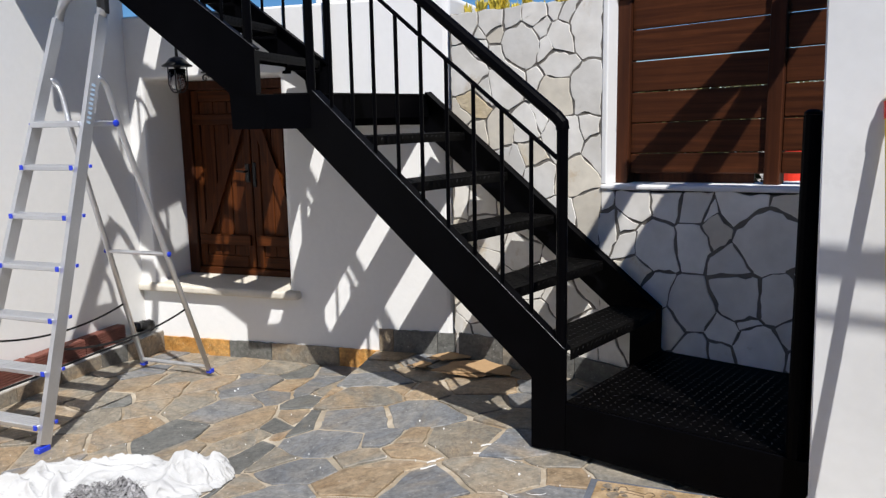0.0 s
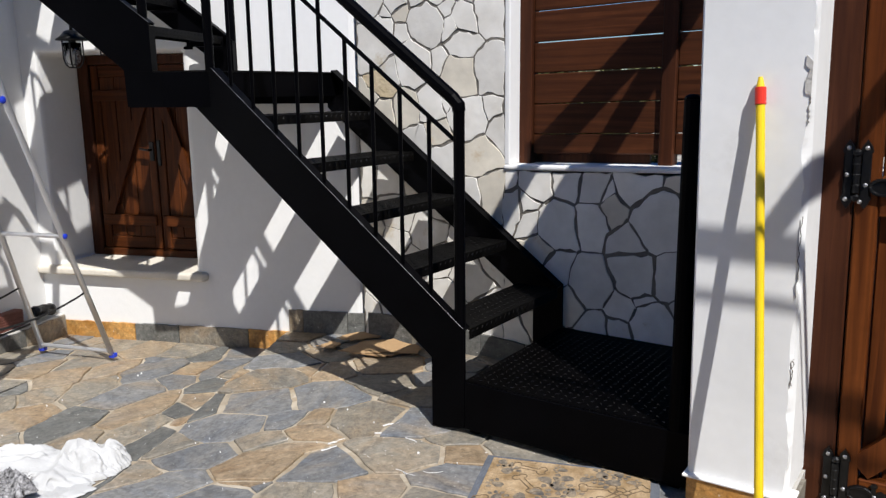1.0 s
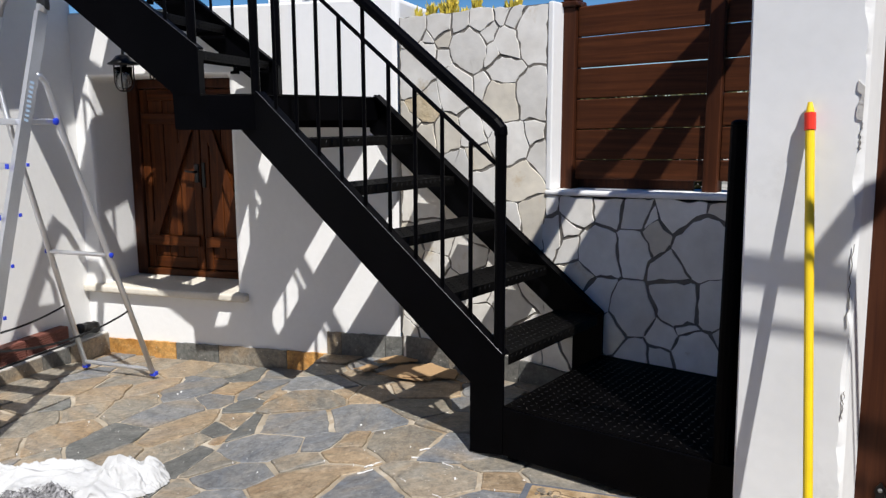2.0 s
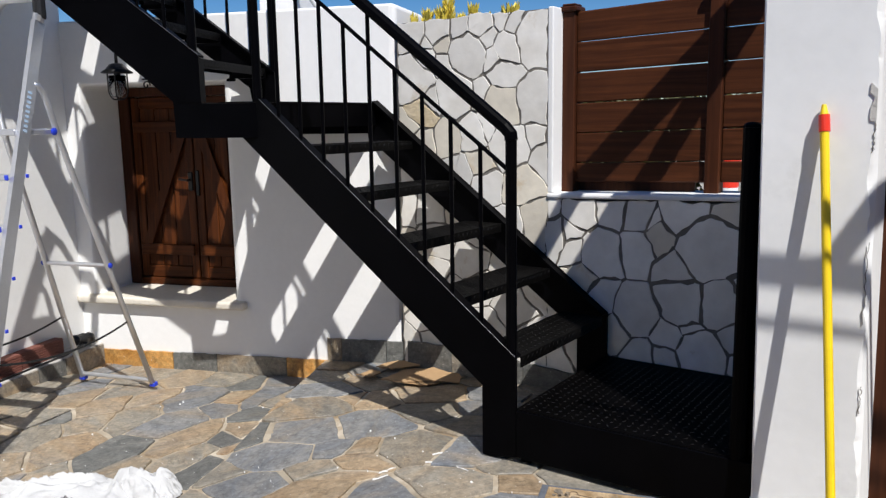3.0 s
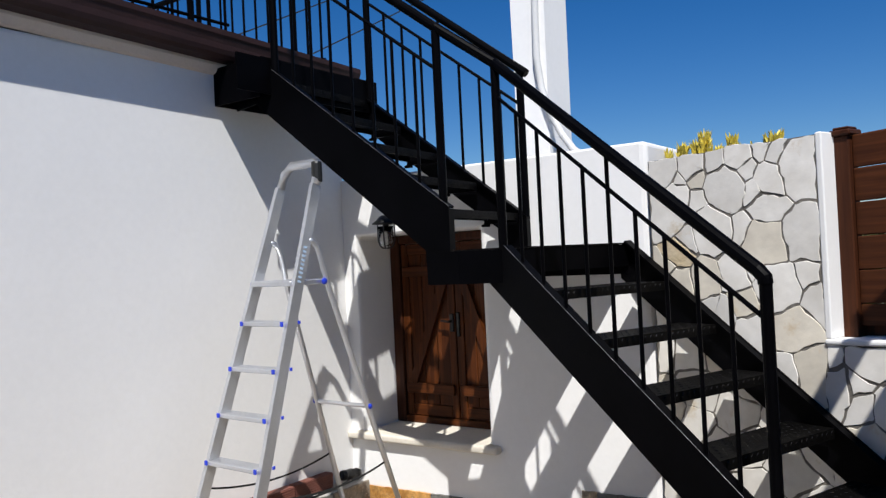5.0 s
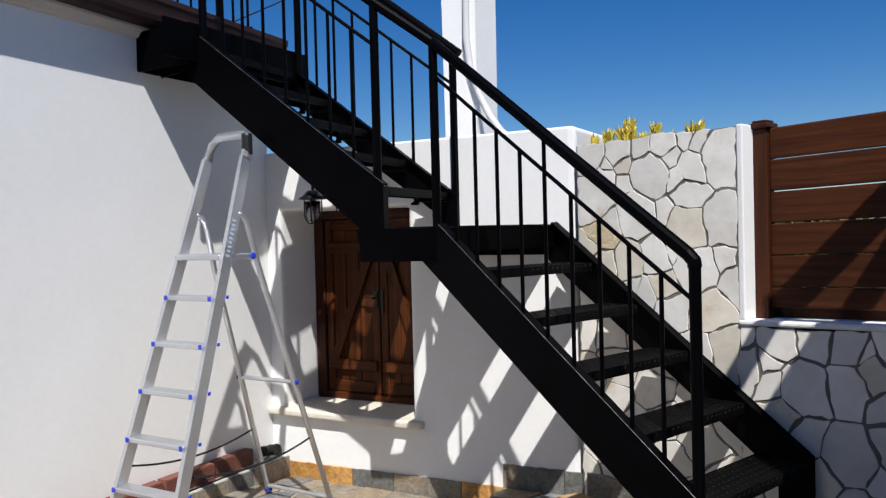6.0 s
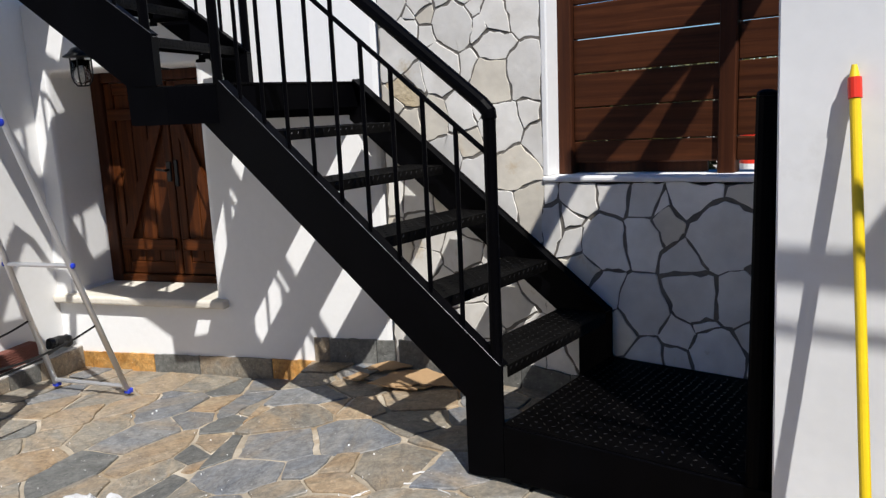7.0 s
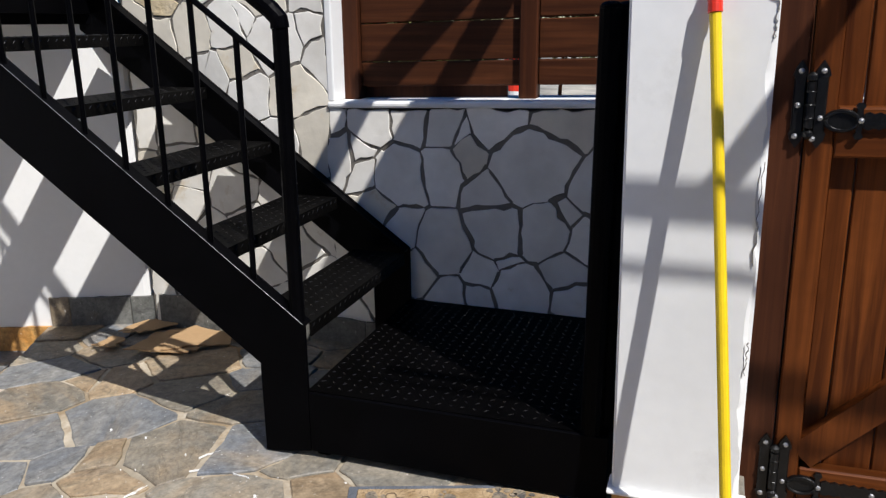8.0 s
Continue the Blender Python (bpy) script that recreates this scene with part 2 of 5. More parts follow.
FASCIA = mat("maroon_gutter_paint", (0.026, 0.0105, 0.010), 0.6, var=0.2, scale=4, fine=60, bump=0.1, spec=0.3)
CORNICE = mat("cream_cornice", (0.55, 0.49, 0.44), 0.8, var=0.06, scale=4, bump=0.2)
TERRACOTTA = mat("red_brick_clay", (0.20, 0.07, 0.05), 0.75, var=0.2, scale=8, fine=60, bump=0.4, rand=0.15)
CEMENT = mat("cement_strip", (0.50, 0.48, 0.45), 0.9, var=0.12, scale=6, fine=55, bump=0.4)
CLOTH = mat("white_cotton", (0.53, 0.53, 0.525), 0.9, var=0.05, scale=9, fine=130, bump=0.25, spec=0.1, stain=((0.41, 0.405, 0.39), 6.0, 0.58))
RAG = mat("grey_fleck_wool", (0.10, 0.098, 0.10), 0.95, var=0.7, scale=70, fine=180, bump=0.9, tint=(0.30, 0.295, 0.30), spec=0.1)
WOOL_PALE = mat("pale_wool_fleck", (0.30, 0.295, 0.29), 0.95, var=0.5, scale=80, fine=180, bump=0.2, spec=0.1)
MAT_TAN = mat("tan_coir", (0.34, 0.22, 0.105), 0.95, var=0.25, scale=14, fine=130, bump=0.8, tint=(0.42, 0.31, 0.19), spec=0.1, stain=((0.20, 0.165, 0.12), 26.0, 0.60))
MAT_GREY = mat("slate_grey_pile", (0.13, 0.14, 0.16), 0.95, var=0.2, scale=12, fine=150, bump=0.6, spec=0.1)
MAT_PAW = mat("worn_grey_pile", (0.165, 0.155, 0.145), 0.95, var=0.35, scale=40, fine=150, bump=0.8, tint=(0.25, 0.20, 0.14), spec=0.1)
MAT_DARK = mat("dark_pile_line", (0.17, 0.125, 0.08), 0.95, var=0.2, scale=14, fine=150, bump=0.5, spec=0.1)
CARD = mat("tan_cardboard", (0.40, 0.255, 0.13), 0.85, var=0.1, scale=4, fine=40, bump=0.12)
GRASS = mat("dry_grass", (0.10, 0.10, 0.045), 0.9, var=0.35, scale=0.3, fine=6, bump=0.4, tint=(0.16, 0.14, 0.07))
LEAF = mat("golden_conifer_leaf", (0.50, 0.44, 0.07), 0.6, var=0.3, scale=14, fine=40, bump=0.0, tint=(0.70, 0.55, 0.07))
HEDGE = mat("dark_hedge_leaf", (0.035, 0.05, 0.015), 0.6, var=0.4, scale=9, fine=40, bump=0.0, tint=(0.09, 0.085, 0.02))
BLACK_PLASTIC = mat("black_plastic", (0.012, 0.012, 0.012), 0.45, var=0.2, bump=0.1)
WEB = mat("black_webbing", (0.014, 0.014, 0.014), 0.85, var=0.3, scale=60, bump=0.2)
PIPE = mat("grey_plastic_conduit", (0.60, 0.60, 0.59), 0.5, var=0.05, bump=0.05)
LABEL = mat("pale_blue_print", (0.42, 0.55, 0.70), 0.5, var=0.1, bump=0.0)
GRAVEL = mat("garden_gravel", (0.30, 0.28, 0.23), 0.9, var=0.4, scale=3, fine=40, bump=0.6, tint=(0.36, 0.33, 0.27))
GLASS = bpy.data.materials.new("clear_glass")
GLASS.use_nodes = True
gb = GLASS.node_tree.nodes["Principled BSDF"]
gb.inputs["Transmission Weight"].default_value, gb.inputs["Roughness"].default_value, gb.inputs["IOR"].default_value = 1.0, 0.03, 1.45
gb.inputs["Base Color"].default_value = (0.95, 0.97, 0.97, 1)


# ---- building helpers ----
PLACED = {}


def mesh_of(name, bm, material, smooth=False):
    bmesh.ops.recalc_face_normals(bm, faces=bm.faces)
    me = bpy.data.meshes.new(name)
    bm.to_mesh(me)
    bm.free()
    me.materials.append(material)
    if smooth:
        for p in me.polygons:
            p.use_smooth = True
    return me


def thing(name, base, label, category, group="", kind="", at=IDENT):
    """An Empty at the thing's base, given in the frame at."""
    ob = new(name)
    ob.matrix_basis = at @ Matrix.Translation(base)
    ob.empty_display_size = 0.1
    PLACED[ob] = ob.matrix_basis.copy()
    return tagged(ob, label, category, group, kind)


def part(name, bm, material, parent, label="", at=IDENT, smooth=False, local=None):
    """One mesh under a thing or a part; its points are given in the frame at."""
    ob = new(name, bm if isinstance(bm, bpy.types.Mesh) else mesh_of(name, bm, material, smooth))
    ob.parent = parent
    where = at @ local if local else at
    ob.matrix_parent_inverse = PLACED[parent].inverted()
    ob.matrix_basis = where
    PLACED[ob] = where.copy()
    return tagged(ob, label) if label else ob


def solid(name, bm, material, label, category, kind="", at=IDENT, smooth=False, group=""):
    """A thing or a piece of the setting that is one mesh."""
    ob = new(name, mesh_of(name, bm, material, smooth))
    ob.matrix_basis = at
    PLACED[ob] = at.copy()
    return tagged(ob, label, category, group, kind)


def bx(bm, x0, x1, y0, y1, z0, z1, bevel=0.0, m=None):
    """A box, with chamfered edges where bevel is given, set by the pose m."""
    r = bmesh.ops.create_cube(bm, size=1.0, matrix=Matrix.Translation(((x0 + x1) / 2, (y0 + y1) / 2, (z0 + z1) / 2)) @ Matrix.Diagonal((x1 - x0, y1 - y0, z1 - z0, 1)))
    vs = r["verts"]
    if bevel:
        es = {e for v in vs for e in v.link_edges}
        res = bmesh.ops.bevel(bm, geom=list(es), offset=bevel, segments=1, affect="EDGES", profile=0.5)
        vs = [v for v in res["verts"]]
    if m is not None:
        bmesh.ops.transform(bm, matrix=m, verts=vs)
    return bm


def box(*a, **k):
    return bx(bmesh.new(), *a, **k)


def rod(bm, a, b, r, seg=10, r2=None):
    """A round bar from a to b."""
    a, b = Vector(a), Vector(b)
    d = b - a
    m = Matrix.Translation((a + b) / 2) @ d.to_track_quat("Z", "Y").to_matrix().to_4x4()
    bmesh.ops.create_cone(bm, cap_ends=True, segments=seg, radius1=r, radius2=r if r2 is None else r2, depth=d.length, matrix=m)
    return bm


def flat_bar(bm, a, b, w, h, up=(0, 0, 1)):
    """A rectangular bar from a to b, w wide and h high (towards up)."""
    a, b, up = Vector(a), Vector(b), Vector(up)
    d = (b - a).normalized()
    s = d.cross(up).normalized()
    t = s.cross(d).normalized()
    m = Matrix(((s.x, d.x, t.x, (a.x + b.x) / 2), (s.y, d.y, t.y, (a.y + b.y) / 2), (s.z, d.z, t.z, (a.z + b.z) / 2), (0, 0, 0, 1)))
    bmesh.ops.create_cube(bm, size=1.0, matrix=m @ Matrix.Diagonal((w, (b - a).length, h, 1)))
    return bm


def pipe(bm, pts, r, seg=8):
    """A bent round tube through points."""
    pts = [Vector(p) for p in pts]
    rings = []
    ref = Vector((0.3, 0.5, 0.81))
    for i, p in enumerate(pts):
        d = (pts[min(i + 1, len(pts) - 1)] - pts[max(i - 1, 0)]).normalized()
        s = d.cross(ref).normalized()
        t = d.cross(s)
        rings.append([bm.verts.new(p + r * (math.cos(2 * math.pi * k / seg) * s + math.sin(2 * math.pi * k / seg) * t)) for k in range(seg)])
    for a, b in zip(rings, rings[1:]):
        for k in range(seg):
            bm.faces.new((a[k], a[(k + 1) % seg], b[(k + 1) % seg], b[k]))
    bm.faces.new(rings[0]), bm.faces.new(rings[-1])
    return bm


def plate(bm, poly, lo, hi, axis="y"):
    """A flat polygon given thickness: points (a, b) lie in the plane across axis, from lo to hi along it."""
    def at(p, h):
        return {"x": (h, p[0], p[1]), "y": (p[0], h, p[1]), "z": (p[0], p[1], h)}[axis]
    a = [bm.verts.new(at(p, lo)) for p in poly]
    b = [bm.verts.new(at(p, hi)) for p in poly]
    bm.faces.new(a), bm.faces.new(b)
    for k in range(len(poly)):
        n = (k + 1) % len(poly)
        bm.faces.new((a[k], a[n], b[n], b[k]))
    return bm


def lathe(bm, profile, seg=16, m=IDENT):
    """A turned body round z from (radius, height) pairs."""
    rings = [[bm.verts.new(m @ Vector((r * math.cos(2 * math.pi * k / seg), r * math.sin(2 * math.pi * k / seg), z))) for k in range(seg)] for r, z in profile]
    for a, b in zip(rings, rings[1:]):
        for k in range(seg):
            bm.faces.new((a[k], a[(k + 1) % seg], b[(k + 1) % seg], b[k]))
    bm.faces.new(rings[0]), bm.faces.new(rings[-1])
    return bm


def soften(ob, width=0.01, segments=2):
    m = ob.modifiers.new("bevel", "BEVEL")
    m.width, m.segments, m.limit_method, m.angle_limit = width, segments, "ANGLE", radians(40)
    return ob


# ---- irregular stones ----
def clip(poly, p, n):
    """The part of a polygon on the side of p away from n."""
    out = []
    for i, a in enumerate(poly):
        b = poly[(i + 1) % len(poly)]
        da, db = (a - p).dot(n), (b - p).dot(n)
        if da <= 0:
            out.append(a)
        if da * db < 0:
            out.append(a + (b - a) * (da / (da - db)))
    return out


def cells(seeds, bounds, gap, weights=None):
    """A cell round each seed, cut out of the bounds, with a gap between neighbours; a heavier seed takes more room."""
    pts = [Vector(s[:2]) for s in seeds]
    ws = weights or [0.0] * len(pts)
    for i, s in enumerate(pts):
        poly = [Vector(b) for b in bounds]
        for j, o in enumerate(pts):
            if j != i and (o - s).length < 1.4:
                d = (o - s).length
                n = (o - s) / d
                reach = min(1.2, max(-0.2, 0.5 + (ws[i] - ws[j]) / (2 * d * d)))
                poly = clip(poly, s + n * (d * reach - gap * (0.3 + 0.4 * ((i * 7 + j * 7) % 5) / 4)), n)
                if len(poly) < 3:
                    break
        if len(poly) >= 3:
            area = abs(sum(a.x * b.y - b.x * a.y for a, b in zip(poly, poly[1:] + poly[:1]))) / 2
            if area > 0.0012:
                yield i, poly


def worn(poly, rng, cut=0.06, wobble=0.004, warp=0.014, freq=7.0, step=0.06):
    """Knocks the corners off a polygon and bends its sides by one field, so that neighbours keep their joint."""
    out = []
    for i, a in enumerate(poly):
        b = poly[(i + 1) % len(poly)]
        L = (b - a).length
        if L < 0.012:
            continue
        n = max(1, int(L / step))
        out += [a + (b - a) * (cut + (1 - 2 * cut) * k / n) for k in range(n + 1)]
    res = []
    for p in out:
        w = noise.noise_vector((p.x * freq, p.y * freq, 0.0)) + 0.5 * noise.noise_vector((p.x * freq * 2.7, p.y * freq * 2.7, 4.0))
        res.append(p + Vector((w.x, w.y)) * warp + Vector((rng.uniform(-wobble, wobble), rng.uniform(-wobble, wobble))))
    return res


def stone_mesh(name, poly, material, thick, rng, place, edge=0.008, uneven=1.0):
    """A slab with an outline, a chipped rim and an uneven face; place(a, b, h) lays it into the world."""
    c = sum(poly, Vector((0, 0))) / len(poly)
    verts, faces, n = [], [], len(poly)
    lift = rng.uniform(-0.003, 0.004) * uneven
    tilt = (rng.uniform(-0.02, 0.02) * uneven, rng.uniform(-0.02, 0.02) * uneven)
    for k, (scale_in, h) in enumerate(((0.0, 0.0), (0.0, thick - edge * 0.8), (edge, thick))):
        for p in poly:
            q = p + (c - p).normalized() * scale_in
            hh = h + (lift + tilt[0] * (q.x - c.x) + tilt[1] * (q.y - c.y) if k else 0.0)
            verts.append(place(q.x, q.y, hh))
    for r in (0, 1):
        for k in range(n):
            faces.append((r * n + k, r * n + (k + 1) % n, (r + 1) * n + (k + 1) % n, (r + 1) * n + k))
    verts.append(place(c.x, c.y, thick + lift))
    for k in range(n):
        faces.append((2 * n + k, 2 * n + (k + 1) % n, 3 * n))
    me = bpy.data.meshes.new(name)
    me.from_pydata(verts, [], faces)
    me.materials.append(material)
    me.update()
    return me


# ---- the ground ----
def smooth(a, b, x):
    t = min(1.0, max(0.0, (x - a) / (b - a)))
    return t * t * (3 - 2 * t)


def step_edge(y):
    return -1.60 + (0.77 - y) * 0.45


def ground_z(x, y):
    """The patio falls to the house; a slab by the stairs stands a shallow step higher."""
    v = to_house(x, y)[1]
    low = -0.025 - 0.118 * smooth(0.2, -1.5, x) - 0.055 * smooth(0.5, 1.25, v)
    if x > step_edge(y):
        high = -0.025 - 0.055 * smooth(0.1, -1.6, x)
        low += (high - low) * smooth(-0.55, 0.25, y)
    return low


bm = bmesh.new()
for x0, x1, y0, y1, z in ((-90, 90, -90, 90, -0.27),):
    plate(bm, [(x0, y0), (x1, y0), (x1, y1), (x0, y1)], z - 0.4, z, "z")
solid("ground", bm, GRASS, "dry grassy ground round the house", "ground", "structure")

bm = bmesh.new()
NX, NY = 150, 110
grid = []
for i in range(NX + 1):
    row = []
    for j in range(NY + 1):
        x, y = -3.4 + 6.83 * i / NX, -3.23 + 4.53 * j / NY
        row.append(bm.verts.new((x, y, ground_z(x, y) - 0.0055 + 0.003 * noise.noise((x * 9, y * 9, 0)))))
    grid.append(row)
for i in range(NX):
    for j in range(NY):
        bm.faces.new((grid[i][j], grid[i + 1][j], grid[i + 1][j + 1], grid[i][j + 1]))
for line in ([grid[i][0] for i in range(NX + 1)], [grid[NX][j] for j in range(NY + 1)]):
    foot = [bm.verts.new((v.co.x, v.co.y, -0.5)) for v in line]
    for k in range(len(line) - 1):
        bm.faces.new((line[k], line[k + 1], foot[k + 1], foot[k]))
patio = solid("floor", bm, MORTAR, "patio of crazy-paved slate set in pale mortar", "floor", "structure")

# ---- house and its terrace ----
KU, KZ = -2.75, -0.065         # face and top of the kerb along the house
U0, V0 = -2.88, 1.27          # the house front and the courtyard wall
bm = bmesh.new()
bx(bm, U0 - 4.5, U0, -5.0, V0 + 0.03, -0.5, 2.47)
wall_house = soften(solid("wall_house", bm, PLASTER_HOUSE, "white rendered house wall beside the patio", "wall", "structure", HOUSE), 0.02)


def fall(bm):
    """The gutter and its moulding drop towards the stairs."""
    for v in bm.verts:
        v.co.z -= 0.029 * (v.co.y + 0.20)


bm = bmesh.new()
plate(bm, [(U0 + 0.002, 2.450), (U0 + 0.025, 2.460), (U0 + 0.05, 2.495), (U0 + 0.05, 2.510), (U0 - 0.3, 2.510), (U0 - 0.3, 2.472), (U0 + 0.002, 2.472)], -5.0, V0 + 0.05, "y")
fall(bm)
solid("trim", bm, CORNICE, "cream moulding under the maroon gutter", "trim", "structure", HOUSE)
bm = bmesh.new()
plate(bm, [(U0 + 0.055, 2.510), (U0 + 0.120, 2.516), (U0 + 0.138, 2.535), (U0 + 0.145, 2.560), (U0 + 0.146, 2.590), (U0 + 0.152, 2.620), (U0 + 0.160, 2.635), (U0 + 0.160, 2.665), (U0 - 0.1, 2.665), (U0 - 0.1, 2.510)], -5.0, V0 + 0.07, "y")
fall(bm)
solid("roof_edge", bm, FASCIA, "maroon painted gutter along the terrace edge", "trim", "structure", HOUSE)
bm = bmesh.new()
bx(bm, U0 - 4.5, U0 - 0.102, -5.0, V0 + 0.02, 2.475, 2.620)
solid("roof_terrace", bm, CEMENT, "flat cement roof terrace of the house", "roof", "structure", HOUSE)

# ---- courtyard wall with the niche ----
NU0, NU1, NZ0, NZ1, ND = -2.765, -1.805, 0.240, 1.515, 0.42
TOP = 1.895
bm = bmesh.new()
UE = -0.765
V1 = V0 + ND + 0.12
rect = lambda u0, u1, z0, z1, v: [bm.verts.new(p) for p in ((u0, v, z0), (u1, v, z0), (u1, v, z1), (u0, v, z1))]
front, back = rect(U0 - 0.2, UE, -0.5, TOP, V0), rect(U0 - 0.2, UE, -0.5, TOP, V1)
rim, deep_rim = rect(NU0, NU1, NZ0, NZ1, V0), rect(NU0, NU1, NZ0, NZ1, V0 + ND)
for k in range(4):
    n = (k + 1) % 4
    bm.faces.new((front[k], front[n], rim[n], rim[k]))
    bm.faces.new((rim[k], rim[n], deep_rim[n], deep_rim[k]))
    bm.faces.new((front[k], front[n], back[n], back[k]))
bm.faces.new(deep_rim), bm.faces.new(back)
soften(solid("wall_courtyard", bm, PLASTER, "thick white rendered courtyard wall with a deep shuttered niche", "wall", "structure", HOUSE), 0.028, 3)

# sill
bm = bmesh.new()
bx(bm, NU0 - 0.113, NU1 + 0.080, V0 - 0.055, V0 + ND - 0.03, NZ0 - 0.045, NZ0 + 0.004)
sill = soften(solid("window_sill", bm, SILL, "cream rendered window sill with rounded edge", "sill", "structure", HOUSE), 0.016, 3)


def shutters():
    """Closed double timber shutters with ledges and a brace, in a dark frame."""
    s = thing("window_shutter", ((NU0 + NU1) / 2, V0 + ND - 0.06, NZ0), "closed dark brown timber double shutters set in a deep white niche", "shutter", at=HOUSE)
    f0, f1 = V0 + ND - 0.085, V0 + ND - 0.005
    part("frame_side", box(NU0 + 0.002, NU0 + 0.078, f0, f1, NZ0 + 0.005, NZ1 - 0.002, bevel=0.005), WOOD_FRAME, s, at=HOUSE)
    part("frame_side", box(NU1 - 0.06, NU1 - 0.002, f0, f1, NZ0 + 0.005, NZ1 - 0.002, bevel=0.005), WOOD_FRAME, s, at=HOUSE)
    part("frame_head", box(NU0 + 0.080, NU1 - 0.062, f0, f1, NZ1 - 0.06, NZ1 - 0.002, bevel=0.005), WOOD_FRAME, s, at=HOUSE)
    part("frame_foot", box(NU0 + 0.080, NU1 - 0.062, f0, f1, NZ0 + 0.005, NZ0 + 0.05, bevel=0.005), WOOD_SHUTTER_SHADED_X, s, at=HOUSE)
    mid = (NU0 + NU1) / 2 + 0.035
    for k, (a, b) in enumerate(((NU0 + 0.082, mid - 0.004), (mid + 0.004, NU1 - 0.064))):
        z0, z1 = NZ0 + 0.054, NZ1 - 0.064
        stile = 0.055
        leaf = part("leaf", box(a + stile, b - stile, f0 + 0.042, f0 + 0.062, z0 + 0.05, z1 - 0.05), WOOD_FRAME, s, at=HOUSE)
        part("stile", box(a, a + stile, f0 + 0.02, f0 + 0.065, z0, z1, bevel=0.004), WOOD_SHUTTER_SHADED, leaf, at=HOUSE)
        part("stile", box(b - stile, b, f0 + 0.02, f0 + 0.065, z0, z1, bevel=0.004), WOOD_SHUTTER_SHADED, leaf, at=HOUSE)
        for zz, hh in ((z0, 0.075), (z1 - 0.07, 0.07)):
            part("rail", box(a + stile + 0.001, b - stile - 0.001, f0 + 0.02, f0 + 0.065, zz, zz + hh, bevel=0.004), WOOD_SHUTTER_SHADED_X, leaf, at=HOUSE)
        n = 3
        w = (b - a - 2 * stile) / n
        for i in range(n):
            part("board", box(a + stile + i * w + 0.002, a + stile + (i + 1) * w - 0.002, f0 + 0.03, f0 + 0.041, z0 + 0.076, z1 - 0.071, bevel=0.003), WOOD_SHUTTER_SHADED, leaf, at=HOUSE)
        for zz in (z0 + 0.15, z1 - 0.22):
            part("ledge", box(a + 0.02, b - 0.02, f0 - 0.004, f0 + 0.019, zz, zz + 0.07, bevel=0.005), WOOD_SHUTTER_SHADED_X, leaf, at=HOUSE)
        bm = bmesh.new()
        lo, hi = (a + 0.07, b - 0.06) if k == 0 else (b - 0.07, a + 0.06)
        flat_bar(bm, (lo, f0 + 0.012, z0 + 0.225), (hi, f0 + 0.012, z1 - 0.225), 0.022, 0.06, (0, 0, 1))
        part("brace", bm, WOOD_SHUTTER_SHADED, leaf, at=HOUSE)
    bm = bmesh.new()
    bx(bm, mid - 0.045, mid - 0.012, f0 + 0.008, f0 + 0.02, 0.86, 0.98, bevel=0.004)
    rod(bm, (mid - 0.03, f0 + 0.01, 0.93), (mid - 0.03, f0 - 0.03, 0.93), 0.008)
    rod(bm, (mid - 0.03, f0 - 0.028, 0.93), (mid - 0.085, f0 - 0.028, 0.937), 0.007)
    bx(bm, mid + 0.01, mid + 0.035, f0 + 0.008, f0 + 0.02, 0.83, 0.99, bevel=0.004)
    part("latch", bm, IRON, s, "black iron latch and handle", at=HOUSE)


shutters()


# ---- stone-clad wall and fence ----
YW = 0.905
XT0, XT1, ZT, ZL = -1.125, -0.235, 1.775, 0.925
bm = bmesh.new()
bx(bm, XT0, XT1, YW + 0.0012, YW + 0.24, -0.5, ZT + 0.004)
wall_stone = solid("wall_stone_pillar", bm, JOINT, "tall wall end clad in pale irregular limestone", "wall", "structure")
CLIMB = 0.026                  # the low wall and its fence rise towards the gate


def climb(bm, z=0.0):
    """Tilts a mesh along the low wall's slope and lifts it by z."""
    for v in bm.verts:
        v.co.z += z + CLIMB * (v.co.x - XT1)
    return bm


bm = bmesh.new()
bx(bm, XT1 + 0.001, 2.2, YW + 0.0022, YW + 0.24, -0.5, ZL - 0.030)
wall_low = solid("wall_stone_low", climb(bm), JOINT, "low wall clad in pale irregular limestone", "wall", "structure")
bm = bmesh.new()
bx(bm, XT1 + 0.001, XT1 + 0.030, YW - 0.004, YW + 0.24, ZL + 0.007, ZT + 0.012)
soften(solid("wall_return", bm, PLASTER, "white rendered edge of the stone-clad wall", "wall", "structure"), 0.006)
bm = bmesh.new()
bx(bm, XT1 + 0.002, 2.2, YW - 0.012, YW + 0.25, ZL - 0.018, ZL + 0.006)
ledge = soften(solid("wall_coping", climb(bm), PLASTER, "white painted coping of the low stone wall", "coping", "structure"), 0.008)

FY = YW + 0.10
fence = thing("fence", (0.8, FY + 0.02, ZL + 0.006), "brown stained timber fence of spaced horizontal boards on the low wall", "fence")
for px in (-0.175, 0.507, 1.189, 1.871):
    lift = CLIMB * (px - XT1)
    p = part("post", box(px - 0.032, px + 0.032, FY - 0.012, FY + 0.06, ZL + 0.006 + lift, 1.765 + lift, bevel=0.004), WOOD_POST, fence)
    bm = bmesh.new()
    bx(bm, px - 0.046, px + 0.046, FY - 0.026, FY + 0.074, 1.765 + lift, 1.79 + lift, bevel=0.006)
    bx(bm, px - 0.034, px + 0.034, FY - 0.014, FY + 0.062, 1.79 + lift, 1.802 + lift, bevel=0.005)
    part("cap", bm, WOOD_POST, p)
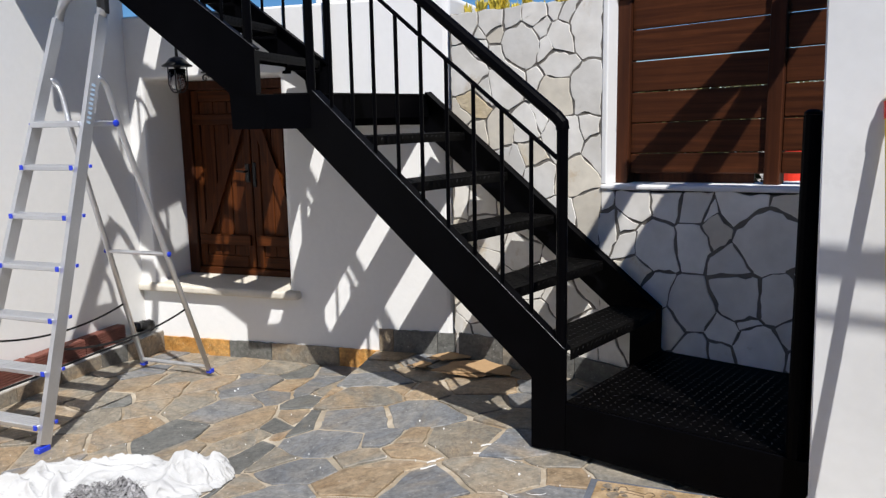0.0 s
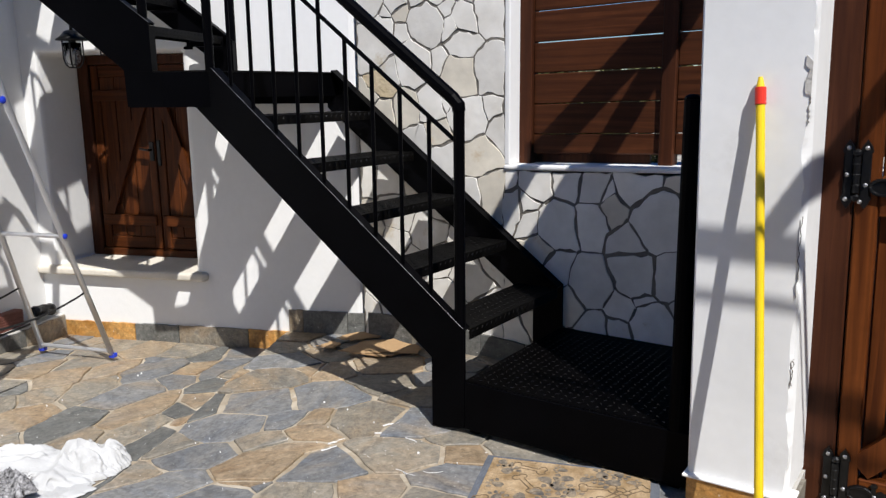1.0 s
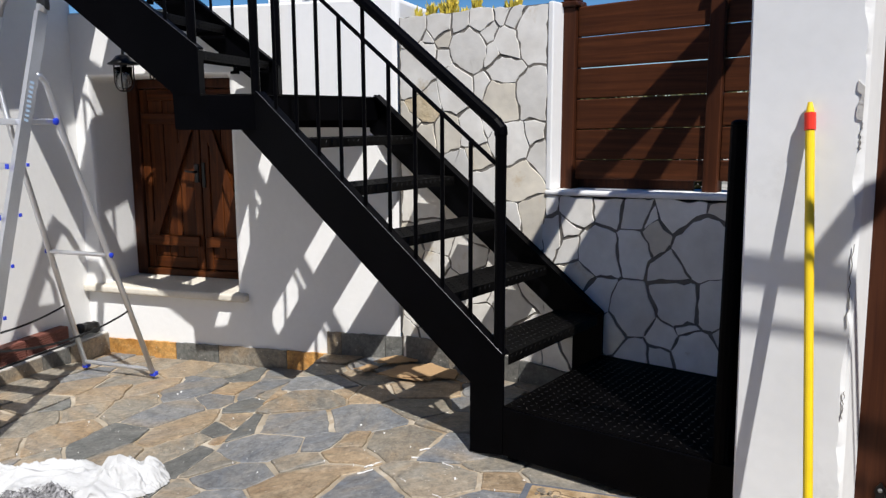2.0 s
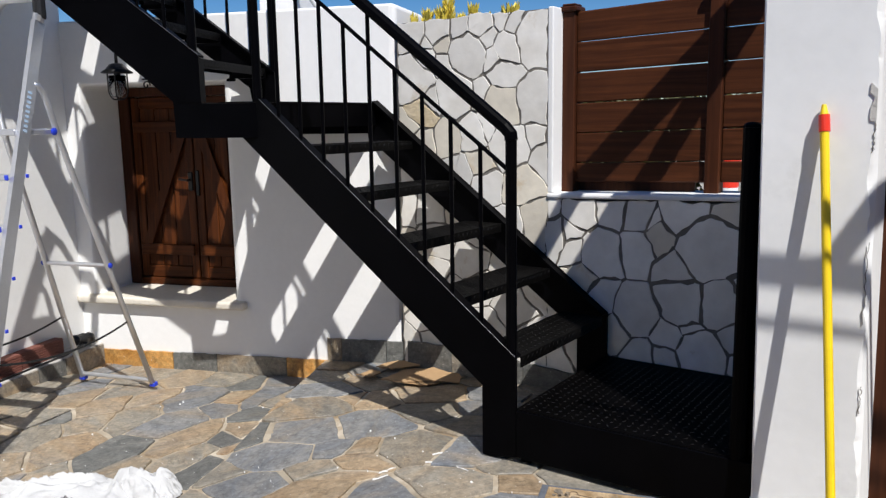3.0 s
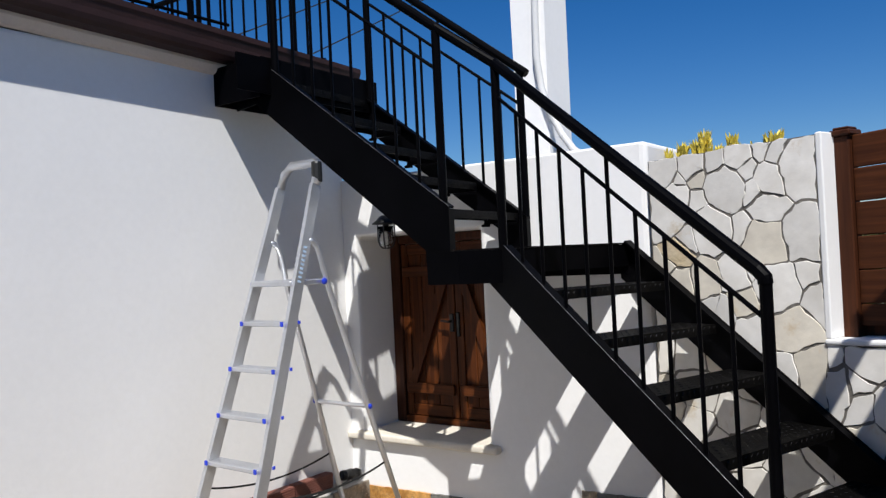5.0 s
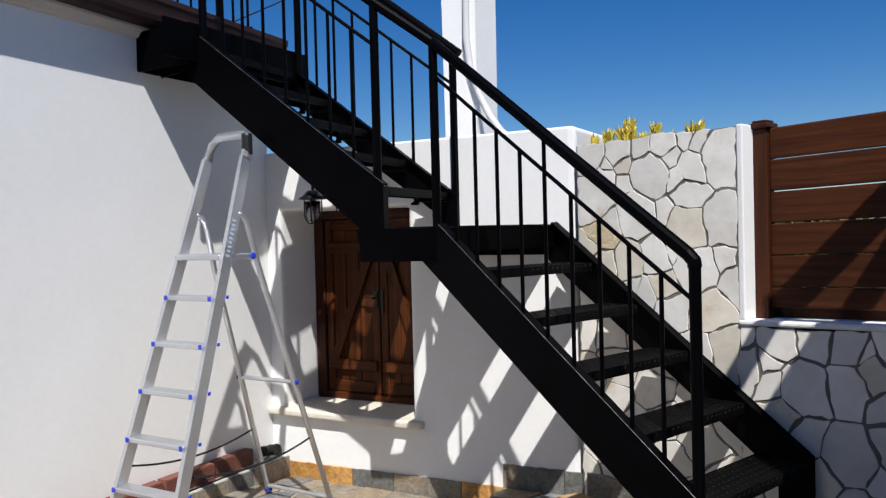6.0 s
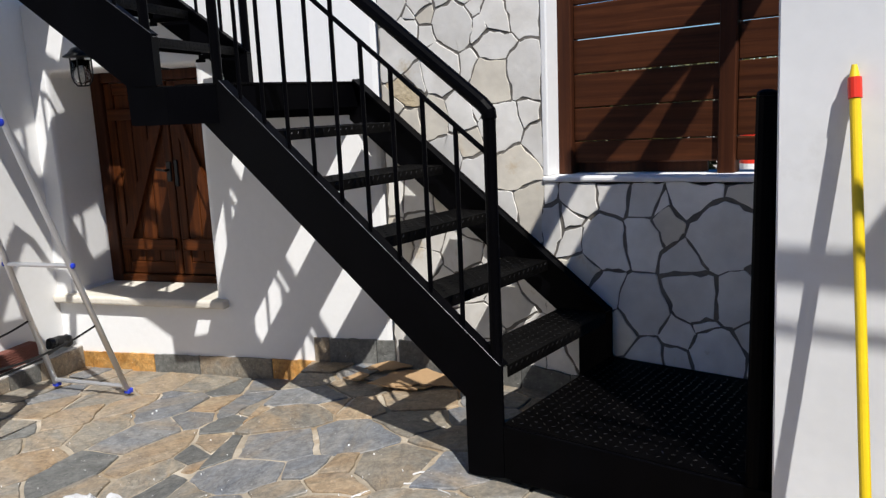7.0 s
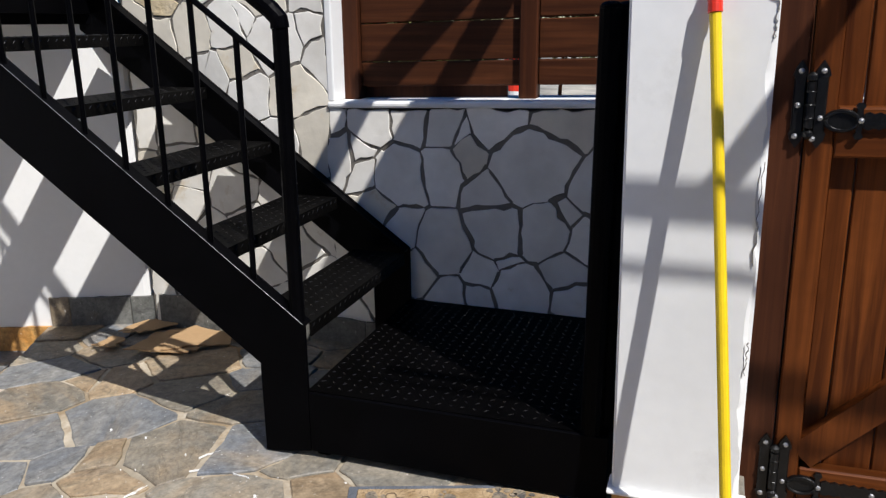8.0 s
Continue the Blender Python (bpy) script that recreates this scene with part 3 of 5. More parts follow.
for px0, px1 in ((-0.142, 0.474), (0.540, 1.156), (1.222, 1.838)):
    # board added behind the first panel's bottom gap so that it reads dark
    if px0 < 0:
        part("base_board", climb(box(px0, px0 + 0.56, FY + 0.052, FY + 0.066, ZL + 0.008, 0.99)), WOOD_POST, fence)
    rng = random.Random(int(px0 * 100))
    z = 0.977
    for i in range(6):
        h = 0.1355 if i else 0.089
        bm = climb(box(px0, px1, FY + 0.012, FY + 0.034, z, z + h, bevel=0.004))
        for v in bm.verts:
            v.co.z += rng.uniform(-0.0014, 0.0014)
        part("board", bm, WOOD_FENCE, fence)
        z += h + 0.0046 + rng.uniform(-0.0010, 0.0010)

# ---- pier and gate ----
PX0, PX1, PY, PTOP, PD = 0.976, 1.272, -0.03, 2.337, 0.35
bm = bmesh.new()
levels = []
NZ = 150
for k in range(NZ + 1):
    z = 0.0985 + (PTOP - 0.0985) * k / NZ
    chip = max(0.0, noise.noise((0.3, 1.7, z * 5.5)) + 0.15) * 0.03 + max(0.0, noise.noise((7.1, 2.2, z * 21))) * 0.012
    side = max(0.0, noise.noise((4.4, 0.2, z * 4.0)) + 0.2) * 0.03 + 0.004
    wob = 0.0025 * noise.noise((1.0, 9.0, z * 3))
    levels.append([bm.verts.new(p) for p in ((PX0, PY + 0.006, z), (PX0 + 0.006, PY + wob, z), (PX1 - 0.06, PY + wob, z), (PX1 - 0.005 - chip, PY + 0.001 + wob, z), (PX1 - 0.003 - 0.45 * chip, PY + 0.010 + 0.45 * side, z), (PX1, PY + 0.012 + side, z), (PX1, PD, z), (PX0, PD, z))])
for row in levels:
    for k, v_ in enumerate(row):
        v_.co.x -= (0.0185 if k in (0, 1, 7) else 0.0150) * v_.co.z        # the pier leans a little off plumb
for a, b in zip(levels, levels[1:]):
    for k in range(8):
        bm.faces.new((a[k], a[(k + 1) % 8], b[(k + 1) % 8], b[k]))
bm.faces.new(levels[0]), bm.faces.new(levels[-1])
pier = solid("wall_pier", bm, PLASTER_PIER, "white rendered gate pier with chipped plaster edge", "wall", "structure")
bm = bmesh.new()
bx(bm, PX0 + 0.004, PX1 + 0.006, PY - 0.004, PD, -0.3, 0.089)
solid("pier_foot", bm, CEMENT, "cement foot of the gate pier", "wall", "structure")
bm = bmesh.new()
bx(bm, PX0 - 0.012, PX1 + 0.02, PY - 0.024, PY + 0.06, 0.088, 0.098)
soften(solid("plinth_cap", bm, PLASTER, "white rendered ledge over the pier's slate plinth", "trim", "structure"), 0.004)


bm = bmesh.new()
rng = random.Random(41)
patch = [(PX1 - 0.040 + rng.uniform(-0.004, 0.004), z) for z in np.linspace(1.362, 1.262, 9)] + [(PX1 - 0.024, 1.258), (PX1 - 0.025, 1.345)]
patch = [(x + (0.006 if i in (3, 4) else 0.0), z) for i, (x, z) in enumerate(patch)]
plate(bm, patch, PY - 0.0035, PY + 0.004, "y")
part("bare_render", bm, CEMENT, pier, "patch of grey render where plaster broke off")
for z0, z1, x0 in ((1.255, 1.18, PX1 - 0.026), (0.93, 0.70, PX1 - 0.023), (0.52, 0.44, PX1 - 0.016)):
    bm = bmesh.new()
    zs = np.linspace(z0, z1, 14)
    xs = [x0 + rng.uniform(-0.004, 0.003) for _ in zs]
    plate(bm, [(x, z) for x, z in zip(xs, zs)] + [(x + 0.0013, z) for x, z in zip(xs[::-1], zs[::-1])], PY - 0.0030, PY + 0.003, "y")
    part("crack", bm, JOINT, pier, "dark crack along the broken plaster edge")


def timber_gate():
    """A framed gate of upright boards set back behind its rails, hung on black strap hinges."""
    g = thing("door_1", (1.75, 0.22, 0.0), "closed varnished brown timber gate with black iron strap hinges", "gate", kind="structure")
    y = 0.2
    part("jamb", box(PX1 - 0.02, 1.358, y - 0.002, y + 0.09, -0.02, 2.1, bevel=0.006), WOOD_FRAME, g)
    part("jamb", box(2.24, 2.31, y - 0.002, y + 0.09, -0.02, 2.1, bevel=0.006), WOOD_FRAME, g)
    part("head", box(1.359, 2.239, y - 0.002, y + 0.09, 2.03, 2.1, bevel=0.006), WOOD_FRAME, g)
    x0, x1 = 1.363, 2.233
    part("board", box(x0 + 0.064, 1.482, y + 0.040, y + 0.058, 0.04, 1.98, bevel=0.004), WOOD_DOOR, g)
    for i in range(6):
        a = 1.485 + i * 0.114
        part("board", box(a, a + 0.1115, y + 0.040, y + 0.058, 0.04, 1.98, bevel=0.004), WOOD_DOOR, g)
    for z0, z1 in ((0.0, 0.10), (0.908, 1.024), (1.9, 2.0)):
        part("rail", box(x0 + 0.063, x1 - 0.063, y + 0.001, y + 0.045, z0, z1, bevel=0.005), WOOD_DOOR_X, g)
    for a in (x0, x1 - 0.062):
        part("stile", box(a, a + 0.062, y, y + 0.045, 0.0, 2.0, bevel=0.005), WOOD_DOOR, g)
    for (xa, za), (xb, zb) in (((x0 + 0.064, 0.13), (x1 - 0.075, 0.86)), ((x0 + 0.075, 1.85), (x1 - 0.064, 1.06))):
        bm = bmesh.new()
        flat_bar(bm, (xa, y + 0.020, za), (xb, y + 0.020, zb), 0.036, 0.075)
        part("brace", bm, WOOD_DOOR, g)
    for hz in (0.090, 1.030):
        thing_hinge(g, x0, y - 0.004, hz)
    g.matrix_basis = Matrix.Translation((1.36, y, 0)) @ Matrix.Rotation(-0.0175, 4, "Y") @ Matrix.Translation((-1.36, -y, 0)) @ g.matrix_basis


def thing_hinge(g, x0, y, z):
    """Two pointed plates on a barrel, an oval boss, a knobbed collar and a wavy strap."""
    zs = z - 0.036
    bm = bmesh.new()
    for xa in (x0 - 0.021, x0 + 0.025):
        bx(bm, xa - 0.013, xa + 0.013, y - 0.006, y + 0.0035, z - 0.066, z + 0.066, bevel=0.003)
        for e in (-1, 1):
            plate(bm, [(xa - 0.017, z + e * 0.066), (xa - 0.012, z + e * 0.082), (xa, z + e * 0.100), (xa + 0.012, z + e * 0.082), (xa + 0.017, z + e * 0.066), (xa, z + e * 0.05)], y - 0.0055, y + 0.003, "y")
    h = part("hinge", bm, IRON, g, "ornate black iron strap hinge with bolts")
    bm = bmesh.new()
    rod(bm, (x0 + 0.002, y - 0.012, z - 0.052), (x0 + 0.002, y - 0.012, z + 0.052), 0.0105, 12)
    for e in (-0.066, 0.062):
        lathe(bm, [(0.004, e - 0.012), (0.0115, e - 0.005), (0.0115, e + 0.005), (0.004, e + 0.012)], 10, Matrix.Translation((x0 + 0.002, y - 0.012, z)))
    for e in (-0.030, 0.0, 0.030):
        lathe(bm, [(0.0112, e - 0.0022), (0.0122, e - 0.001), (0.0122, e + 0.001), (0.0112, e + 0.0022)], 12, Matrix.Translation((x0 + 0.002, y - 0.012, z)))
    part("knuckle", bm, IRON, h)
    bm = bmesh.new()
    oval = [(x0 + 0.073 + 0.040 * math.cos(a), zs + 0.027 * math.sin(a)) for a in np.linspace(0, 2 * math.pi, 20)[:-1]]
    plate(bm, oval, y - 0.004, y + 0.003, "y")
    ring = [(x0 + 0.073 + 0.034 * math.cos(a), y - 0.006, zs + 0.022 * math.sin(a)) for a in np.linspace(0, 2 * math.pi, 21)]
    pipe(bm, ring, 0.0045, 6)
    part("boss", bm, IRON, h)
    bm = bmesh.new()
    for e in (-1, 1):
        plate(bm, [(x0 + 0.103, zs), (x0 + 0.104, zs + e * 0.026), (x0 + 0.099, zs + e * 0.034), (x0 + 0.104, zs + e * 0.041), (x0 + 0.115, zs + e * 0.041), (x0 + 0.120, zs + e * 0.034), (x0 + 0.115, zs + e * 0.026), (x0 + 0.117, zs)], y - 0.006, y + 0.003, "y")
    part("collar", bm, IRON, h)
    edge = [(x0 + 0.118 + 0.011 * k, 0.0175 - 0.00028 * k + (0.0035 if k % 2 else -0.0015)) for k in range(32)]
    outline = [(x, zs + w) for x, w in edge] + [(x0 + 0.485, zs)] + [(x, zs - w) for x, w in edge[::-1]]
    part("strap", plate(bmesh.new(), outline, y - 0.005, y + 0.003, "y"), IRON, h)
    for bx_, bz in ((-0.021, 0.076), (-0.023, -0.001), (-0.024, -0.072), (0.026, 0.076), (0.026, -0.030), (0.014, -0.078), (0.112, -0.035), (0.236, -0.036)):
        bm = bmesh.new()
        lathe(bm, [(0.0065, 0.0), (0.0070, 0.003), (0.005, 0.0055), (0.002, 0.007)], 10, Matrix.Translation((x0 + bx_, y - 0.006, z + bz)) @ Matrix.Rotation(radians(90), 4, "X"))
        part("bolt", bm, BOLT, h)
    return h


timber_gate()
bm = bmesh.new()
bx(bm, 2.312, 4.2, PY, 0.35, -0.3, PTOP)
bx(bm, PX1 + 0.002, 2.312, PY, 0.35, 2.102, PTOP)
solid("wall_gate", bm, PLASTER, "white rendered wall beside the gate", "wall", "structure")

# ---- unseen plain walls behind the camera, added to close the yard and cut sky light ----
for n_, (x0_, x1_, y0_, y1_, z1_) in enumerate(((-1.2, 4.6, -5.65, -5.4, 5.4), (4.35, 4.6, -5.398, -0.04, 2.9))):
    soften(solid("wall_yard_" + str(n_ + 1), box(x0_, x1_, y0_, y1_, -0.5, z1_), PLASTER, "unseen plain white wall closing the yard, added to cut sky light", "wall", "structure"), 0.015)

# hidden wall added to keep bounced light off the low wall and platform
soften(solid("wall_side", box(PX0 + 0.03, PX1 - 0.03, PY + PD + 0.012, YW - 0.02, -0.5, 1.06), PLASTER, "hidden white wall from the pier to the low stone wall, added to block bounced light", "wall", "structure"), 0.01)

# ---- unseen pergola over the gate, placed to cast the bands on pier and fence ----
perg = thing("pergola", (1.8, -0.8, 2.35), "unseen timber beams over the gate, placed to cast the shadow bands", "pergola")
bm = bmesh.new()
flat_bar(bm, (0.70, 0.34, 2.3835), (1.36, 1.12, 2.3835), 0.075, 0.09)
part("beam", bm, WOOD_FRAME, perg)
part("beam", box(0.735, 0.795, 0.05, 0.305, 2.339, 2.4285), WOOD_FRAME, perg)
part("beam", box(0.735, 1.0, 0.306, 0.350, 2.3385, 2.4285), WOOD_FRAME, perg)
part("beam", box(1.06, 1.14, -0.02, 1.3, 2.441, 2.52), WOOD_FRAME, perg)
for ya, wd in ((-0.7535, 0.019), (-0.826, 0.005)):
    part("batten", box(1.6, 3.6, ya - wd, ya + wd, 2.442, 2.462), WOOD_FRAME, perg)
part("beam", box(2.06, 2.11, -0.735, 0.3, 2.392, 2.44), WOOD_FRAME, perg)
part("beam", box(3.1, 3.2, -0.95, 0.3, 2.34, 2.44), WOOD_FRAME, perg)
for x0, x1, ya, zt in ((1.075, 1.125, 0.2, 2.4405), (2.06, 2.11, 0.1, 2.3915), (3.12, 3.18, 0.1, 2.3395)):
    part("stub", box(x0, x1, ya - 0.03, ya + 0.03, PTOP + 0.001, zt), WOOD_FRAME, perg)

# ---- staircase ----
RISE, RUN, SL = 0.198, 0.267, 0.742
YN, YF = 0.04, 0.885            # outer faces of the stringers
ZP, ZLAND = 0.19, 1.378
XN0, XLAND = 0.088, -1.247     # first nosing and landing nosing
stair = thing("staircase", (0.4, 0.45, -0.02), "black painted steel outdoor staircase with open chequer-plate treads", "staircase")
LOW = [(-0.056, -0.02), (-0.056, 0.262), (-1.417, 1.256), (-1.30, 1.37), (XLAND, ZLAND + 0.012), (XN0 + 0.006, 0.395), (XN0 + 0.006, ZP - 0.002), (XN0 + 0.006, -0.0), (-0.02, -0.02)]
LOW_FAR = LOW[:1] + [(-0.056, 0.285), (-1.417, 1.268)] + LOW[3:]     # the stringer by the wall is less deep
for y0, y1 in ((YN, YN + 0.012), (YF - 0.012, YF)):
    s = part("stringer", plate(bmesh.new(), LOW if y0 == YN else LOW_FAR, y0, y1), BLACK, stair)
    yi = (y1, y1 + 0.038) if y0 == YN else (y0 - 0.038, y0)
    bm = bmesh.new()
    flat_bar(bm, (XN0, sum(yi) / 2, 0.395 - 0.006), (XLAND, sum(yi) / 2, ZLAND + 0.006), 0.038, 0.010, (0.6, 0, 0.8))
    part("flange", bm, BLACK, s)
    if y0 == YN:
        part("worn_edge", rod(bmesh.new(), (XN0 + 0.002, y0 - 0.0003, 0.3985), (XLAND + 0.01, y0 - 0.0003, ZLAND + 0.0075), 0.0011, 6), WORN_GLINT, s, "worn stringer edge, its pale colour also standing for a sun glint")


def tread_studs(bm, x0, x1, y0, y1, z, step=0.034):
    """Rows of raised lozenges that lean to and fro."""
    nx, ny = max(1, int((x1 - x0) / step)), max(1, int((y1 - y0) / step))
    for i in range(nx):
        for j in range(ny):
            cx, cy = x0 + (i + 0.5) * (x1 - x0) / nx, y0 + (j + 0.5) * (y1 - y0) / ny
            a = radians(45 if (i + j) % 2 else -45)
            ca, sa = math.cos(a), math.sin(a)
            ring = [bm.verts.new((cx + ca * p - sa * q, cy + sa * p + ca * q, z)) for p, q in ((-0.009, 0), (0, -0.0024), (0.009, 0), (0, 0.0024))]
            top = bm.verts.new((cx, cy, z + 0.0016))
            for k in range(4):
                bm.faces.new((ring[k], ring[(k + 1) % 4], top))


def tread(x, z, y0, y1, at=IDENT, deep=0.205):
    """A folded plate tread with a drooping front lip; x is its nosing."""
    bm = bmesh.new()
    plate(bm, [(x, z), (x - deep, z), (x - deep, z - 0.03), (x - deep + 0.004, z - 0.03), (x - deep + 0.004, z - 0.004), (x - 0.004, z - 0.004), (x - 0.004, z - 0.042), (x, z - 0.042)], y0, y1)
    t = part("tread", bm, BLACK_TREAD, stair, at=at)
    bm = bmesh.new()
    tread_studs(bm, x - deep + 0.01, x - 0.01, y0 + 0.01, y1 - 0.01, z + 0.0003)
    n = int((y1 - y0) / 0.034)
    for j in range(n):
        cy = y0 + (j + 0.5) * (y1 - y0) / n
        for dz, lean in ((-0.012, 0.006), (-0.029, -0.006)):
            ring = [bm.verts.new((x + 0.0004, cy + p, z + dz + q)) for p, q in ((-0.007, -lean), (0.001, -0.0022), (0.007, lean), (-0.001, 0.0022))]
            tip = bm.verts.new((x + 0.0022, cy, z + dz))
            for k in range(4):
                bm.faces.new((ring[k], ring[(k + 1) % 4], tip))
    tagged(part("stud_pattern", bm, STUD, t, at=at), kind="stuff")
    return t


for i in range(5):
    tread(XN0 - i * RUN, 0.385 + i * RISE, YN + 0.052, YF - 0.052)

# bottom platform
bm = bmesh.new()
bx(bm, XN0 + 0.0, 0.952, YN + 0.013, YF - 0.013, ZP - 0.005, ZP)
pl = part("platform", bm, BLACK_PLATFORM, stair)
bm = bmesh.new()
tread_studs(bm, XN0, 0.94, YN + 0.03, YF - 0.03, ZP + 0.0003)
tagged(part("stud_pattern", bm, STUD, pl), kind="stuff")
part("platform_frame", box(XN0 + 0.007, 0.955, YN, YN + 0.012, 0.0, ZP - 0.002, bevel=0.002), BLACK, stair)
part("platform_frame", box(0.941, 0.953, YN + 0.013, YF - 0.013, 0.0, ZP - 0.006), BLACK, stair)
part("platform_frame", box(XN0 + 0.007, 0.955, YF - 0.012, YF, 0.0, ZP - 0.002), BLACK, stair)
for xx in (0.12, 0.9):
    for yy in (YN + 0.05, YF - 0.05):
        part("platform_foot", box(xx - 0.02, xx + 0.02, yy - 0.02, yy + 0.02, ground_z(xx, yy) - 0.02, 0.02), BLACK, stair)

# handrail of the lower flight
def post_bar(x, y, z0, z1, r=0.021, at=IDENT, name="rail_post"):
    return part(name, rod(bmesh.new(), (x, y, z0), (x, y, z1), r, 12), BLACK, stair, at=at, smooth=False)


YR = YN + 0.024
KNEE = 1.235
XP, XQ = 0.062, -1.274         # posts at the foot and at the landing
post_bar(XP, YR, 0.372, KNEE)
post_bar(XQ, YR, ZLAND - 0.01, KNEE + (XP - XQ) * SL)
bm = bmesh.new()
pipe(bm, [(XP, YR, KNEE - 0.03), (XP - 0.002, YR, KNEE - 0.008), (XP - 0.024, YR, KNEE + 0.016), (XQ, YR, KNEE + 0.005 + (XP - XQ) * SL)], 0.025, 12)
part("handrail", bm, BLACK, stair)
part("lower_rail", rod(bmesh.new(), (XP, YR, KNEE - 0.148), (XQ, YR, KNEE - 0.148 + (XP - XQ) * SL), 0.009, 8), BLACK, stair)
for i in range(1, 10):
    x = XP + (XQ - XP) * i / 10
    up = (XP - x) * SL
    top = KNEE - 0.148 + up if i != 5 else KNEE + up - 0.01
    part("baluster", rod(bmesh.new(), (x, YR, 0.385 + up), (x, YR, top), 0.0085, 8), BLACK, stair)

# end posts by the pier
for xx, yy in ((0.905, YN + 0.025), (0.938, YN + 0.06)):
    p = post_bar(xx, yy, ZP - 0.002, 1.245, 0.027)
    part("post_cap", lathe(bmesh.new(), [(0.027, 0.0), (0.025, 0.008), (0.016, 0.014), (0.004, 0.016)], 12, Matrix.Translation((xx, yy, 1.2455))), BLACK, p)

# landing, where the stairs turn
TURN_A = radians(25.0)
NX0, NY0 = -1.44, -0.07         # near foot of the upper flight
UPPER = Matrix.Translation((NX0, NY0, 0)) @ Matrix.Rotation(TURN_A, 4, "Z")   # x runs down the flight, y across
WUP = 0.83


def up_pt(x, y):
    p = UPPER @ Vector((x, y, 0))
    return p.x, p.y


far_up, back_far, back_near, near_up = up_pt(0, WUP), up_pt(-0.16, WUP), up_pt(-0.16, 0.0), up_pt(0, 0.0)
land_poly = [(XLAND, YN + 0.002), (XLAND, YF - 0.002), up_pt(0.04, WUP), up_pt(0.04, 0.0)]
part("landing", plate(bmesh.new(), land_poly, ZLAND - 0.006, ZLAND, "z"), BLACK_TREAD, stair)
# an open slot is left before the strip under the upper flight
part("landing", plate(bmesh.new(), [up_pt(-0.045, 0.0), up_pt(-0.045, WUP), back_far, back_near], ZLAND - 0.006, ZLAND, "z"), BLACK_TREAD, stair)
ring = [(XLAND - 0.012, YN + 0.004), (XLAND - 0.012, YF - 0.006), far_up, back_far, back_near, near_up]
for k in (0, 1, 3, 4, 5):
    (ax, ay), (bx_, by_) = ring[k], ring[(k + 1) % 6]
    bm = bmesh.new()
    deep = 0.115 if k == 0 else 0.155
    flat_bar(bm, (ax, ay, ZLAND - 0.007 - deep / 2), (bx_, by_, ZLAND - 0.007 - deep / 2), 0.012, deep)
    part("landing_frame", bm, BLACK, stair)

# upper flight
SU = 0.7727
XF, XE, ZU = -0.045, -1.107, 1.588       # foot and head of the stringers, and their top at the foot
RISE_U, RUN_U, Z1U = 0.193, 0.250, 1.575


def zu(x):
    return ZU + (XF - x) * SU


UP_POLY = [(XF, ZLAND - 0.16), (XF, ZU), (XE, zu(XE)), (XE - 0.27, zu(XE)), (XE - 0.27, zu(XE) - 0.19), (XE - 0.128, zu(XE) - 0.170), (-0.183, 1.383), (-0.178, ZLAND - 0.16)]
UP_FAR = [(0.0, ZLAND - 0.16), (0.0, zu(0.0)), (XE, zu(XE)), (XE - 0.27, zu(XE)), (XE - 0.27, zu(XE) - 0.19), (XE - 0.06, zu(XE) - 0.175), (-0.165, 1.475), (-0.12, ZLAND - 0.16)]
for y0, y1 in ((0.0, 0.012), (WUP - 0.012, WUP)):
    s = part("stringer", plate(bmesh.new(), UP_POLY if y0 == 0 else UP_FAR, y0, y1), BLACK, stair, at=UPPER)
    yi, xf = (y1 + 0.019, XF) if y0 == 0 else (y0 - 0.019, 0.0)
    bm = bmesh.new()
    flat_bar(bm, (xf, yi, zu(xf) - 0.006), (XE, yi, zu(XE) - 0.006), 0.038, 0.010, (0.6, 0, 0.8))
    bx(bm, xf - 0.04, xf, yi - 0.019, yi + 0.019, ZLAND + 0.002, zu(xf) - 0.012)
    part("flange", bm, BLACK, s, at=UPPER)
    if y0 == 0:
        part("worn_edge", rod(bmesh.new(), (XF, -0.0003, ZU + 0.0005), (XE, -0.0003, zu(XE) + 0.0005), 0.0011, 6), WORN_GLINT, s, "worn stringer edge, its pale colour also standing for a sun glint", at=UPPER)
for i in range(5):
    tread(XF - 0.005 - i * RUN_U, Z1U + i * RISE_U, 0.052, WUP - 0.052, at=UPPER, deep=0.200)
    bm = bmesh.new()
    xx, zz = XF - i * RUN_U - 0.19, Z1U + i * RISE_U - 0.030
    plate(bm, [(xx - 0.012, zz), (xx + 0.19, zz), (xx + 0.19, zz - 0.022), (xx + 0.012, zz - 0.022), (xx + 0.012, zz - 0.036), (xx - 0.03, zz - 0.036), (xx - 0.03, zz - 0.024), (xx - 0.012, zz - 0.018)], WUP - 0.085, WUP - 0.060)
    part("tread_bracket", bm, BLACK, stair, at=UPPER)
ZTOP = 2.475
part("top_platform", box(U0 + 0.002, -2.49, 0.27, 1.22, ZTOP - 0.006, ZTOP), BLACK_TREAD, stair, at=HOUSE)
part("top_frame", box(-2.502, -2.49, 0.10, 1.22, ZTOP - 0.20, ZTOP - 0.0065), BLACK, stair, at=HOUSE)
part("top_frame", box(U0 + 0.002, -2.503, 0.26, 0.272, ZTOP - 0.215, ZTOP - 0.0065), BLACK, stair, at=HOUSE)
part("top_frame", box(U0 + 0.002, U0 + 0.014, 0.273, 1.22, ZTOP - 0.215, ZTOP - 0.0065), BLACK, stair, at=HOUSE)

